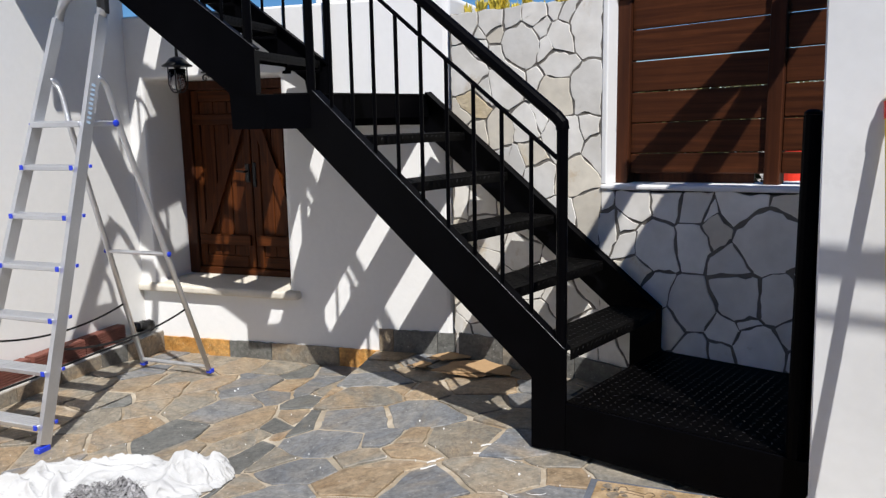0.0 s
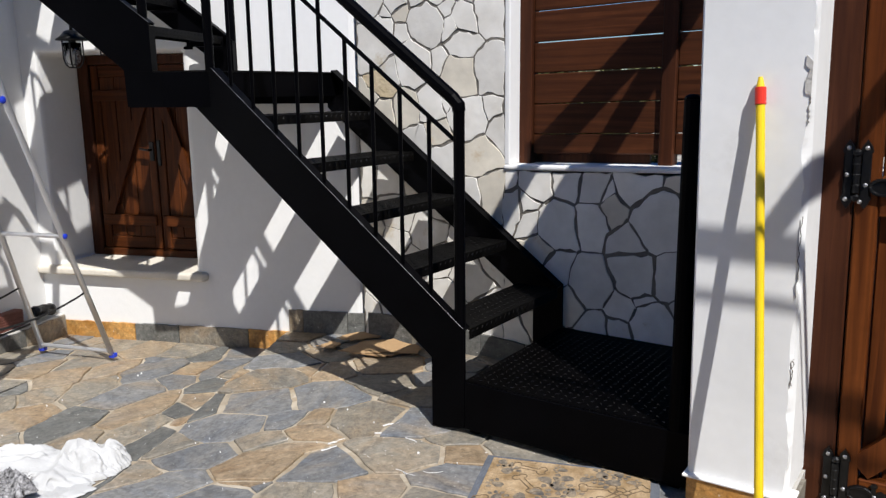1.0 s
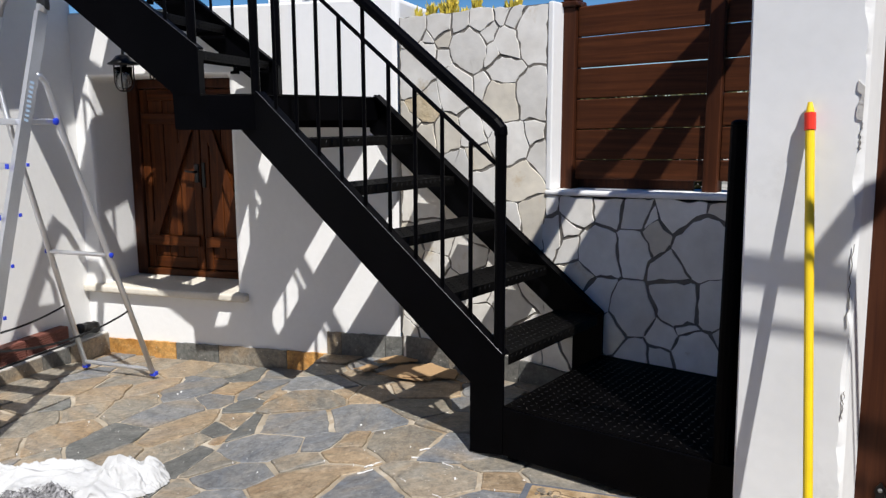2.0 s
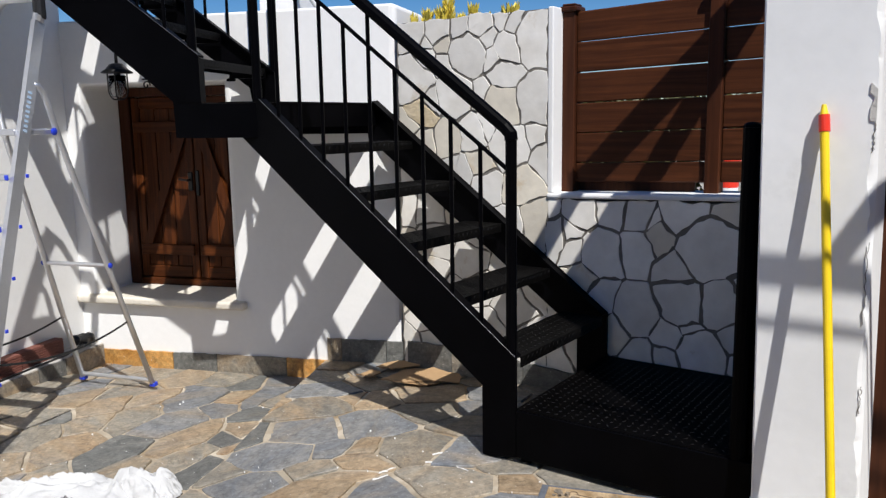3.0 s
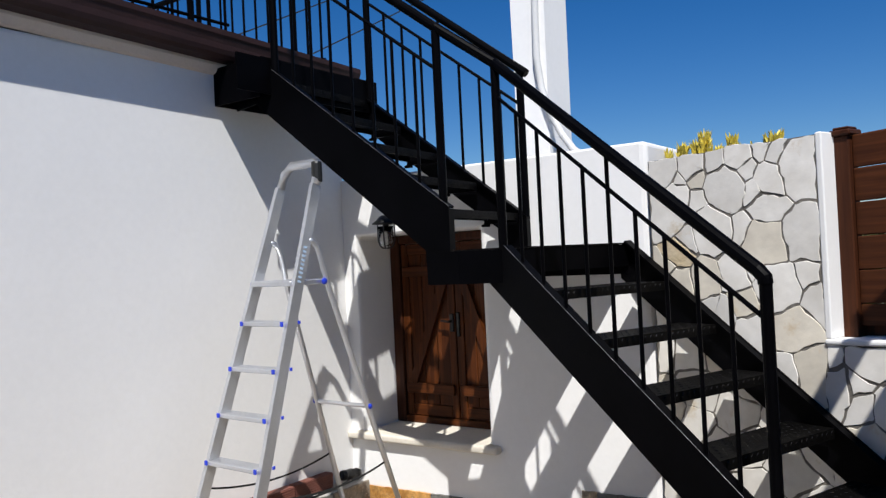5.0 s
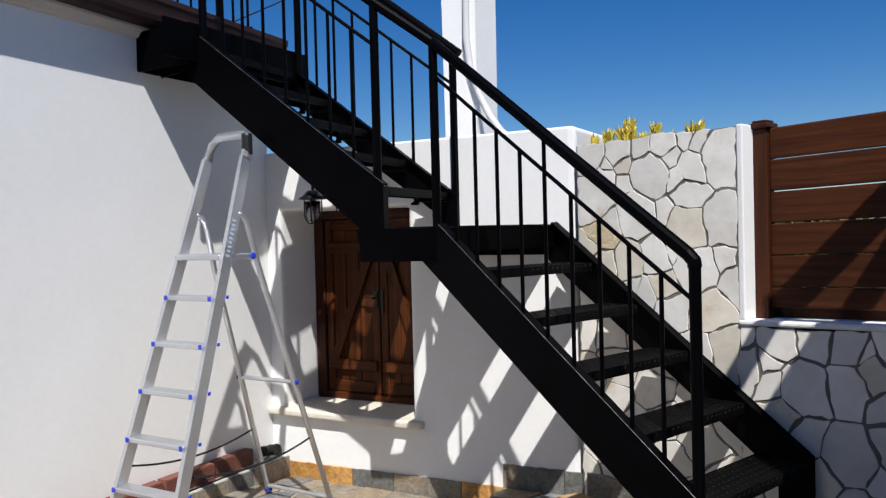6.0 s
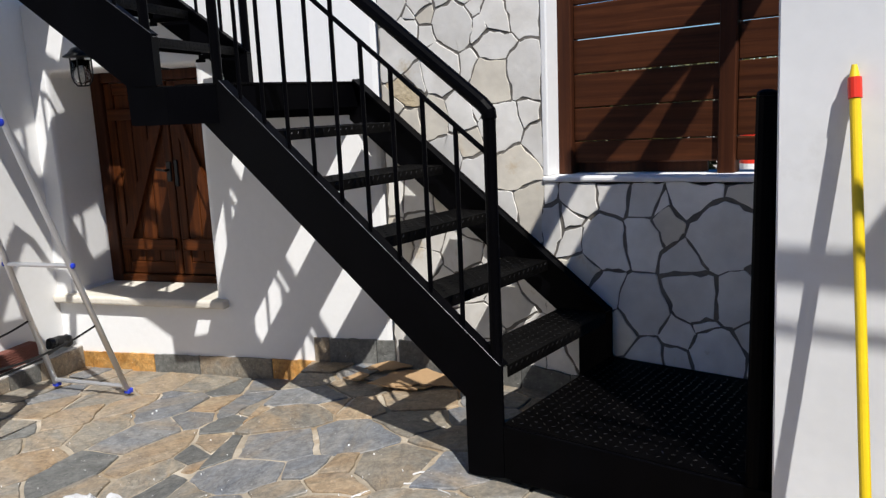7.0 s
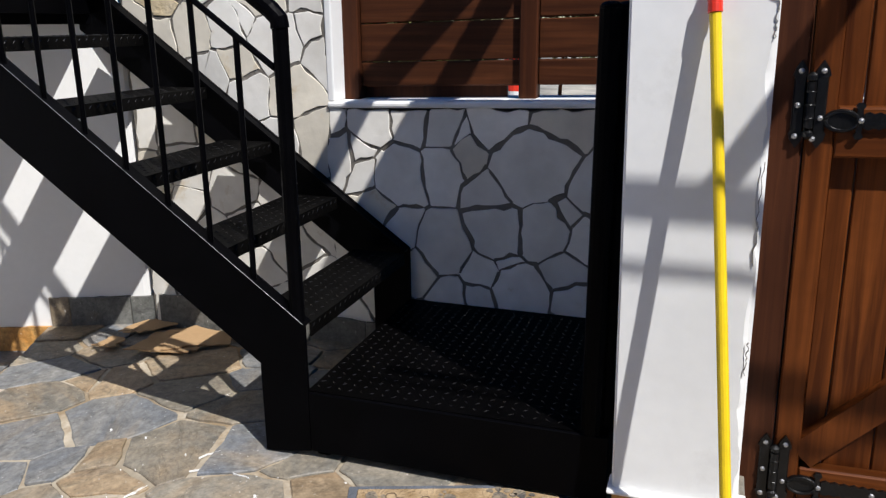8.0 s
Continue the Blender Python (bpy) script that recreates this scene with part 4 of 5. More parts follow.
# railings of the upper flight
DROP = 0.2
for yy, xa, xb, hu in ((0.024, -0.085, -1.103, 0.825), (WUP - 0.024, -0.012, -1.035, 0.815)):
    post_bar(xa, yy, zu(xa) - 0.012, zu(xa) + hu, at=UPPER)
    post_bar(xb, yy, zu(xb) - 0.012, zu(xb) + hu, at=UPPER)
    bm = bmesh.new()
    lo = (xa, yy, zu(xa) + hu + 0.004) if yy < 0.1 else (xa + 0.042, yy, zu(xa) + hu - 0.030)
    pipe(bm, [lo, (xb, yy, zu(xb) + hu + 0.004), (xb - 0.3, yy, zu(xb) + hu + 0.02)], 0.024, 12)
    part("handrail", bm, BLACK, stair, at=UPPER)
    part("lower_rail", rod(bmesh.new(), (xa, yy, zu(xa) + hu - DROP), (xb, yy, zu(xb) + hu - DROP), 0.009, 8), BLACK, stair, at=UPPER)
    for i in range(1, 8):
        x = xa + (xb - xa) * i / 8
        top = zu(x) + hu - (DROP if i != 4 else 0.01)
        part("baluster", rod(bmesh.new(), (x, yy, zu(x) - 0.008), (x, yy, top), 0.0085, 8), BLACK, stair, at=UPPER)
# join of the two near handrails
bm = bmesh.new()
a = Vector((XQ, YR, KNEE + 0.005 + (XP - XQ) * SL))
b = UPPER @ Vector((-0.085, 0.024, zu(-0.085) + 0.829))
pipe(bm, [a, a + (b - a) * 0.5, b], 0.0245, 12)
part("handrail", bm, BLACK, stair)

# ---- terrace railing ----
rail = thing("terrace_railing", (U0 - 0.02, -0.5, 2.665), "black steel railing along the roof terrace edge", "railing", at=HOUSE)
for z0, r in ((2.735, 0.010), (3.50, 0.022)):
    part("rail", rod(bmesh.new(), (U0 + 0.03, -4.6, z0), (U0 + 0.03, 0.36, z0), r, 8), BLACK, rail, at=HOUSE)
v = -4.5
k = 0
while v < 0.37:
    thick = k % 8 == 7
    part("post" if thick else "baluster", rod(bmesh.new(), (U0 + 0.03, v, 2.665), (U0 + 0.03, v, 3.50), 0.019 if thick else 0.0085, 8), BLACK, rail, at=HOUSE)
    v += 0.118
    k += 1
rail2 = thing("terrace_railing", (U0 - 0.6, 1.2, 2.62), "black steel railing across the far side of the roof terrace", "railing", at=HOUSE)
for z0, r in ((2.70, 0.010), (3.46, 0.022)):
    part("rail", rod(bmesh.new(), (U0 - 3.4, 1.2, z0), (U0 - 0.02, 1.2, z0), r, 8), BLACK, rail2, at=HOUSE)
for k in range(27):
    thick = k % 8 == 2
    part("post" if thick else "baluster", rod(bmesh.new(), (U0 - 0.05 - k * 0.125, 1.2, 2.60), (U0 - 0.05 - k * 0.125, 1.2, 3.46), 0.019 if thick else 0.0085, 8), BLACK, rail2, at=HOUSE)

# ---- slate plinths ----
SLATES = {"b": SLATE_BLUE, "g": SLATE_GREY, "o": SLATE_ORANGE, "d": SLATE_DARK, "r": SLATE_RUST}


def plinth(name, label, along, kinds, z_lo, z_hi, face, at, axis, ends=None):
    """A row of upright slates; along: (start, end); ends: where each slate stops; z as functions of the fraction along."""
    p = thing(name, (along[0], face, -0.2) if axis == "u" else (face, along[0], -0.2), label, "plinth", kind="structure", at=at)
    rng = random.Random(name + str(along[0]))
    if not ends:
        ws = [rng.uniform(0.7, 1.3) for _ in kinds]
        ends = [along[0] + (along[1] - along[0]) * sum(ws[:k + 1]) / sum(ws) for k in range(len(ws))]
    a = along[0]
    for k, b in zip(kinds, ends):
        n = max(2, int((b - a) / 0.03))
        line = [a + 0.002 + (b - a - 0.004) * i / n for i in range(n + 1)]
        frac = [(q - along[0]) / (along[1] - along[0]) for q in line]
        poly = [(line[0], z_lo(frac[0])), (line[-1], z_lo(frac[-1]))] + [(q, z_hi(f) + rng.uniform(-0.003, 0.003)) for q, f in zip(line[::-1], frac[::-1])]
        bm = bmesh.new()
        d = rng.uniform(0.012, 0.019)
        if axis == "u":
            plate(bm, poly, face - d, face - 0.0005, "y")
        else:
            plate(bm, poly, face + 0.0005, face + d, "x")
        part("slate", bm, SLATES[k], p, at=at)
        a = b


plinth("plinth", "rusty orange and dark grey slate plinth along the courtyard wall", (KU + 0.002, -1.222), "rrdgr", lambda f: -0.26 + 0.02 * f, lambda f: -0.105 + 0.025 * f, V0, HOUSE, "u", (-2.41, -2.244, -1.944, -1.483, -1.222))
plinth("plinth", "dark slate plinth above the raised paving", (-1.22, -0.70), "gdd", lambda f: -0.13, lambda f: 0.052 + 0.006 * f, V0, HOUSE, "u", (-1.13, -0.86, -0.70))
plinth("plinth", "dark brown slate plinth along the stone-clad wall", (-1.08, 0.93), "dgdddgdd", lambda f: -0.12, lambda f: 0.082 + 0.012 * math.sin(9 * f), YW - 0.012, IDENT, "u")
plinth("plinth", "rusty orange slate plinth round the gate pier", (PX0 + 0.0, PX1 + 0.004), "r", lambda f: -0.06, lambda f: 0.0875, PY - 0.004, IDENT, "u")
plinth("plinth", "grey slate at the side of the gate pier", (PY - 0.01, 0.14), "g", lambda f: -0.06, lambda f: 0.0875, PX1 + 0.006, IDENT, "v")

# ---- kerb and brick gutter by the house ----
bm = bmesh.new()
bx(bm, U0 + 0.003, KU, -4.4, V0 - 0.003, -0.4, KZ)
soften(solid("kerb", bm, CEMENT, "cement kerb along the house wall", "kerb", "structure", HOUSE), 0.006)
plinth("kerb_facing", "brown and grey slates facing the kerb", (-4.3, V0 - 0.018), "gdogdgogdogogdrgogdg", lambda f: -0.26, lambda f: KZ - 0.006, KU, HOUSE, "v")
rng = random.Random(5)
v = -4.3
while v < 0.95:
    L = rng.uniform(0.30, 0.36)
    h = 0.097
    b = thing("ribbed_brick", (U0 + 0.04, v + L / 2, KZ), "red ribbed clay brick lying against the house wall", "brick", "bricks along the house wall", at=HOUSE)
    bm = bmesh.new()
    off = rng.uniform(-0.006, 0.006)
    prof = [(U0 + 0.012, KZ + 0.0005)]
    n = 7
    for i in range(n):
        z = KZ + 0.0005 + h * i / n
        prof += [(U0 + 0.078 + off, z + 0.001), (U0 + 0.078 + off, z + h / n * 0.62), (U0 + 0.072 + off, z + h / n * 0.68), (U0 + 0.072 + off, z + h / n * 0.95)]
    prof += [(U0 + 0.074 + off, KZ + h), (U0 + 0.012, KZ + h)]
    plate(bm, prof, v, v + L, "y")
    part("body", bm, TERRACOTTA, b, at=HOUSE)
    v += L + rng.uniform(0.01, 0.03)

# ---- chimney behind the wall ----
ch = thing("chimney", (-1.80, 2.1, -0.5), "white rendered chimney stack behind the courtyard wall", "chimney", at=HOUSE)
bm = bmesh.new()
plate(bm, [(-1.91, -0.5), (-1.68, -0.5), (-1.68, 2.1), (-1.665, 4.6), (-1.94, 4.6), (-1.92, 2.1)], 1.98, 2.3, "y")
part("column", bm, PLASTER, ch, at=HOUSE)
bm = bmesh.new()
pipe(bm, [(-1.695, 1.955, 4.6), (-1.71, 1.955, 3.4), (-1.73, 1.955, 2.9), (-1.735, 1.955, 2.62), (-1.71, 1.955, 2.42), (-1.65, 1.95, 2.25), (-1.57, 1.94, 2.10), (-1.49, 1.93, 1.99), (-1.41, 1.92, 1.93)], 0.024, 10)
part("conduit", bm, PIPE, ch, "grey plastic conduit bending off the stack", at=HOUSE, smooth=True)

# ---- wall lantern ----
LU, LV, LZ = -2.352, 1.08, 1.430
lan = thing("wall_lantern", (LU, LV, LZ), "black iron wall lantern with a glass cylinder on a scroll bracket", "lantern", at=HOUSE)
ML = Matrix.Translation((LU, LV, LZ))
part("shade", lathe(bmesh.new(), [(0.084, 0.138), (0.086, 0.144), (0.062, 0.160), (0.040, 0.186), (0.018, 0.194), (0.016, 0.188), (0.055, 0.157), (0.079, 0.137)], 20, ML), IRON, lan, at=HOUSE, smooth=True)
part("glass", lathe(bmesh.new(), [(0.012, 0.004), (0.035, 0.012), (0.045, 0.035), (0.047, 0.125), (0.043, 0.125), (0.041, 0.037), (0.032, 0.016), (0.010, 0.008)], 16, ML), GLASS, lan, at=HOUSE, smooth=True)
part("socket", lathe(bmesh.new(), [(0.012, 0.108), (0.018, 0.112), (0.018, 0.15), (0.014, 0.155)], 12, ML), IRON, lan, at=HOUSE)
for a in range(4):
    c, sn = math.cos(a * math.pi / 2 + 0.4), math.sin(a * math.pi / 2 + 0.4)
    bm = bmesh.new()
    pipe(bm, [(LU + 0.053 * c, LV + 0.053 * sn, LZ + 0.14), (LU + 0.053 * c, LV + 0.053 * sn, LZ + 0.04), (LU + 0.044 * c, LV + 0.044 * sn, LZ + 0.012), (LU + 0.028 * c, LV + 0.028 * sn, LZ - 0.006), (LU, LV, LZ - 0.008)], 0.0042, 6)
    part("cage_bar", bm, IRON, lan, at=HOUSE)
bm = bmesh.new()
pipe(bm, [(LU, LV, LZ + 0.186), (LU, LV, LZ + 0.24), (LU + 0.015, LV + 0.02, LZ + 0.262), (LU + 0.05, LV + 0.06, LZ + 0.268), (LU + 0.10, LV + 0.13, LZ + 0.25), (LU + 0.13, V0 - 0.004, LZ + 0.20)], 0.009, 8)
part("arm", bm, IRON, lan, at=HOUSE, smooth=True)
bm = bmesh.new()
for s0 in (0.0, 0.075):
    ring = []
    for k in range(15):
        a = k * 0.5
        r = 0.026 * (1 - k / 18)
        ring.append((LU + 0.085 + s0 + r * math.cos(a), V0 - 0.05, LZ + 0.075 + r * math.sin(a)))
    pipe(bm, ring, 0.004, 6)
pipe(bm, [(LU + 0.06, V0 - 0.05, LZ + 0.11), (LU + 0.17, V0 - 0.05, LZ + 0.105), (LU + 0.33, V0 - 0.04, LZ + 0.075), (LU + 0.40, V0 - 0.004, LZ + 0.06)], 0.005, 6)
part("scroll", bm, IRON, lan, at=HOUSE)

# ---- step ladder ----
LBASE = Matrix.Translation((-2.080, -1.110, -0.143)) @ Matrix.Rotation(math.atan2(0.308, 0.951), 4, "Z")   # x across, y from steps to props, z from the feet
lad = thing("step_ladder", (0, 0.5, 0), "tall aluminium step ladder with blue plastic caps, standing open", "ladder", at=LBASE)
H_TOP, LEAN_Y = 2.012, 0.655


def lad_front(z, side, wide=True):
    f = z / H_TOP
    return Vector((side * (0.225 - 0.098 * f) + 0.04 * f, LEAN_Y * f, z))


def lad_rear(f, side):
    """f from 0 at the top joint to 1 at the foot."""
    return Vector((side * (0.15 + 0.085 * f) + 0.03 * (1 - f), 0.615 + (1.135 - 0.615) * f, 1.50 * (1 - f)))


for side in (-1, 1):
    a, b = lad_front(0.03, side), lad_front(H_TOP - 0.12, side)
    st = part("stile", flat_bar(bmesh.new(), a, b, 0.024, 0.058, (0, 1, 0.2)), ALU, lad, at=LBASE)
    foot = lad_front(0.0, side)
    part("foot_cap", box(foot.x - 0.016, foot.x + 0.016, foot.y - 0.032, foot.y + 0.032, 0.0, 0.026, bevel=0.004), BLUE, st, "blue plastic foot", at=LBASE)
    bm = bmesh.new()
    j = lad_front(1.60, side)
    pipe(bm, [j + Vector((0, 0.02, 0.01)), j + Vector((0, 0.05, 0.004)), j + Vector((0, 0.078, -0.022)), j + Vector((0, 0.096, -0.07)), lad_rear(0.10, side), lad_rear(0.5, side), lad_rear(0.985, side)], 0.0155, 8)
    leg = part("prop_leg", bm, ALU, lad, at=LBASE, smooth=True)
    f = lad_rear(1.0, side)
    part("foot_cap", box(f.x - 0.0165, f.x + 0.0165, f.y - 0.017, f.y + 0.018, 0.0, 0.024, bevel=0.004), BLUE, leg, "blue plastic foot", at=LBASE)
    q = lad_rear(0.52, side)
    part("rivet_cap", lathe(bmesh.new(), [(0.014, 0.0), (0.014, 0.006), (0.006, 0.01)], 10, Matrix.Translation(q + Vector((side * 0.014, 0, 0))) @ Matrix.Rotation(radians(90 * side), 4, "Y")), BLUE, leg, at=LBASE)
bm = bmesh.new()
l, r = lad_front(H_TOP - 0.12, -1), lad_front(H_TOP - 0.12, 1)
pipe(bm, [l, lad_front(H_TOP - 0.04, -1) + Vector((0.006, 0, 0)), lad_front(H_TOP, -1) + Vector((0.045, 0.0, 0.0)), lad_front(H_TOP, 1) + Vector((-0.045, 0, 0)), lad_front(H_TOP - 0.04, 1) + Vector((-0.006, 0, 0)), r], 0.024, 10)
part("top_hoop", bm, ALU, lad, "bent aluminium top hoop", at=LBASE, smooth=True)
rh = lad_front(H_TOP - 0.055, 1)
part("hoop_sleeve", lathe(bmesh.new(), [(0.026, -0.05), (0.028, -0.04), (0.028, 0.045), (0.025, 0.055)], 12, Matrix.Translation(rh + Vector((0.0, -0.005, 0.0)))), BLACK_PLASTIC, lad, at=LBASE)
for k in range(6):
    z = 0.118 + 0.219 * k
    l, r = lad_front(z, -1), lad_front(z, 1)
    bm = bmesh.new()
    bx(bm, l.x + 0.012, r.x - 0.012, l.y - 0.045, l.y + 0.042, z - 0.022, z, bevel=0.004)
    stp = part("step", bm, ALU, lad, at=LBASE)
    for g in range(5):
        part("step_rib", box(l.x + 0.02, r.x - 0.02, l.y - 0.036 + 0.016 * g, l.y - 0.030 + 0.016 * g, z + 0.0002, z + 0.002), ALU, stp, at=LBASE)
    for p, s0 in ((l, 1), (r, -1)):
        part("step_cap", box(p.x + s0 * 0.014 - 0.009, p.x + s0 * 0.014 + 0.009, p.y - 0.053, p.y - 0.044, z - 0.02, z + 0.003, bevel=0.002), BLUE, stp, "blue plastic end cap", at=LBASE)
    part("step_cap", box(r.x + 0.012, r.x + 0.019, r.y + 0.030, r.y + 0.046, z - 0.014, z + 0.002, bevel=0.002), BLUE, stp, "blue plastic end cap", at=LBASE)
z = 1.415
l, r = lad_front(z, -1), lad_front(z, 1)
bm = bmesh.new()
bx(bm, l.x + 0.004, r.x - 0.004, l.y - 0.05, l.y + 0.20, z - 0.03, z - 0.004, bevel=0.004)
tp = part("platform", bm, ALU, lad, at=LBASE)
for g in range(10):
    part("platform_rib", box(l.x + 0.02, r.x - 0.02, l.y - 0.04 + 0.022 * g, l.y - 0.03 + 0.022 * g, z - 0.0038, z - 0.001), ALU, tp, at=LBASE)
for p, dy in ((l, -0.02), (r, 0.165)):
    part("platform_cap", lathe(bmesh.new(), [(0.017, 0.0), (0.017, 0.008), (0.008, 0.012)], 10, Matrix.Translation((p.x + (0.006 if p is r else -0.004), p.y + dy, z - 0.016)) @ Matrix.Rotation(radians(90 if p is r else -90), 4, "Y")), BLUE, tp, "blue plastic cap", at=LBASE)
for f in (0.52, 0.973):
    a, b = lad_rear(f, -1), lad_rear(f, 1)
    part("prop_brace", rod(bmesh.new(), a, b, 0.0115, 8), ALU, lad, at=LBASE)
# printed strip on the stile: bars for the lettering
strip = lad_front(1.42, 1)
bm = bmesh.new()
d = (lad_front(1.6, 1) - lad_front(1.3, 1)).normalized()
for k in range(9):
    c = lad_front(1.40 + 0.021 * k, 1) + Vector((0.0126, -0.004, 0))
    flat_bar(bm, c, c + d * 0.012, 0.0006, 0.022, (0, 1, 0.2))
    c2 = lad_front(1.40 + 0.021 * k, 1) + Vector((-0.002, -0.0296, 0))
    flat_bar(bm, c2, c2 + d * 0.012, 0.016, 0.0008, (0, 1, 0.2))
tagged(part("lettering_bars", bm, LABEL, lad, "pale blue print on the stile", at=LBASE), kind="stuff")
for side in (-1, 1):
    bm = bmesh.new()
    a, b = lad_front(0.42 if side < 0 else 0.42, side), lad_rear(0.73, side)
    pts = []
    for k in range(13):
        f = k / 12
        sag = -0.055 * (1 - (2 * f - 1) ** 2)
        p = a + (b - a) * f + Vector((0, 0, sag))
        pts.append(p)
    ups = [[bm.verts.new(p + Vector((dx, 0, dz))) for dx, dz in ((-0.0015, -0.005), (0.0015, -0.005), (0.0015, 0.005), (-0.0015, 0.005))] for p in pts]
    for p, q in zip(ups, ups[1:]):
        for n in range(4):
            bm.faces.new((p[n], p[(n + 1) % 4], q[(n + 1) % 4], q[n]))
    part("strap", bm, WEB, lad, "black webbing safety strap", at=LBASE)
    part("strap_knot", lathe(bmesh.new(), [(0.006, -0.014), (0.014, -0.006), (0.013, 0.008), (0.005, 0.015)], 8, Matrix.Translation(b)), WEB, lad, at=LBASE)

# ---- black gutter end at the corner ----
g = thing("drain_spout", (U0 + 0.07, V0 - 0.13, KZ), "torn black plastic drain hose lying on the kerb", "drain hose", at=HOUSE)
bm = bmesh.new()
MS = Matrix.Translation((U0 + 0.075, V0 - 0.12, KZ + 0.048)) @ Matrix.Rotation(radians(-98), 4, "X") @ Matrix.Rotation(radians(12), 4, "Y")
lathe(bm, [(0.030, -0.07), (0.036, -0.05), (0.033, -0.03), (0.038, 0.0), (0.035, 0.03), (0.038, 0.05), (0.032, 0.07), (0.026, 0.07), (0.028, 0.03), (0.030, -0.06)], 18, MS)
for v_ in bm.verts:
    v_.co += noise.noise_vector(v_.co * 32) * 0.010
part("spout", bm, BLACK_PLASTIC, g, at=HOUSE)
bm = bmesh.new()
pipe(bm, [(KU - 0.02, V0 - 0.16, KZ + 0.03), (KU - 0.012, V0 - 0.3, KZ + 0.008), (KU - 0.02, V0 - 0.6, KZ + 0.006), (KU - 0.010, V0 - 1.0, KZ + 0.006), (KU - 0.022, V0 - 1.5, KZ + 0.006), (KU - 0.012, V0 - 2.4, KZ + 0.006)], 0.006, 6)
part("cable", bm, BLACK_PLASTIC, g, "black cable trailing along the kerb", at=HOUSE)

# ---- yellow pole ----
pole = thing("broom_pole", (1.26, -0.26, -0.02), "yellow plastic broom pole with a red collar, leaning on the pier", "pole")
A, B = Vector((1.259, -0.300, ground_z(1.26, -0.30) + 0.004)), Vector((1.121, -0.047, 1.293))
d = (B - A).normalized()
part("tube", rod(bmesh.new(), A, B - d * 0.062, 0.0122, 14), YELLOW, pole, smooth=False)
part("collar", rod(bmesh.new(), B - d * 0.0615, B - d * 0.015, 0.0150, 14), RED, pole, "red plastic collar")
part("tip", rod(bmesh.new(), B - d * 0.0145, B + d * 0.014, 0.0115, 14, 0.006), YELLOW, pole)

# ---- door mat ----
MM = Matrix.Translation((0.622, -0.172, ground_z(0.62, -0.17) + 0.003)) @ Matrix.Rotation(radians(19), 4, "Z")
dm = thing("door_mat", (0, 0, 0), "tan coir door mat with grey paw prints and bone outlines", "mat", at=MM)
HX, HY = 0.30, 0.205
bm = bmesh.new()
plate(bm, [(-HX, -HY), (HX, -HY), (HX, HY - 0.05), (HX - 0.02, HY), (-HX, HY)], 0.0, 0.007, "z")
part("backing", bm, MAT_GREY, dm, "slate grey border", at=MM)
part("coir_face", box(-HX + 0.025, HX - 0.03, -HY + 0.022, HY - 0.02, 0.0072, 0.012, bevel=0.002), MAT_TAN, dm, at=MM)
rng = random.Random(11)


def blob(bm, cx, cy, rx, ry, ang, z=0.0124, h=0.0015):
    pts = []
    for k in range(12):
        a = 2 * math.pi * k / 12
        r = 1 + 0.12 * math.sin(3 * a + cx * 50)
        x, y = rx * r * math.cos(a), ry * r * math.sin(a)
        pts.append((cx + x * math.cos(ang) - y * math.sin(ang), cy + x * math.sin(ang) + y * math.cos(ang)))
    plate(bm, pts, z, z + h, "z")


spots = []
for _ in range(4000):
    cx, cy = rng.uniform(-0.235, 0.23), rng.uniform(-0.155, 0.155)
    if len(spots) < 34 and all(math.hypot(cx - q[0], cy - q[1]) > 0.060 for q in spots):
        spots.append((cx, cy, rng.uniform(0, 6.28)))
for k, (cx, cy, ang) in enumerate(spots):
    bm = bmesh.new()
    if k % 4 == 1:
        L, c0, s0 = rng.uniform(0.040, 0.052), math.cos(ang), math.sin(ang)
        arc = []
        for lobe, lo, hi in ((1, 195, -45), (-1, 45, -195)):
            for q in range(9):
                a = radians(lo + (hi - lo) * q / 8)
                arc.append((L + 0.0145 * math.cos(a), lobe * 0.0125 + 0.0145 * math.sin(a)))
        outline = arc + [(-x, -y) for x, y in arc]
        pts = [(cx + x * c0 - y * s0 + rng.uniform(-0.0012, 0.0012), cy + x * s0 + y * c0 + rng.uniform(-0.0012, 0.0012), 0.0126) for x, y in outline]
        pipe(bm, pts + pts[:1], 0.0019, 5)
        part("bone_outline", bm, MAT_DARK, dm, at=MM)
    else:
        size = rng.uniform(0.8, 1.35)
        blob(bm, cx, cy, 0.021 * size, 0.016 * size, ang)
        for q in range(4):
            a = ang + radians(-54 + 36 * q)
            blob(bm, cx + 0.032 * size * math.cos(a), cy + 0.032 * size * math.sin(a), 0.0085 * size, 0.0068 * size, a)
        part("paw_print", bm, MAT_PAW, dm, at=MM)

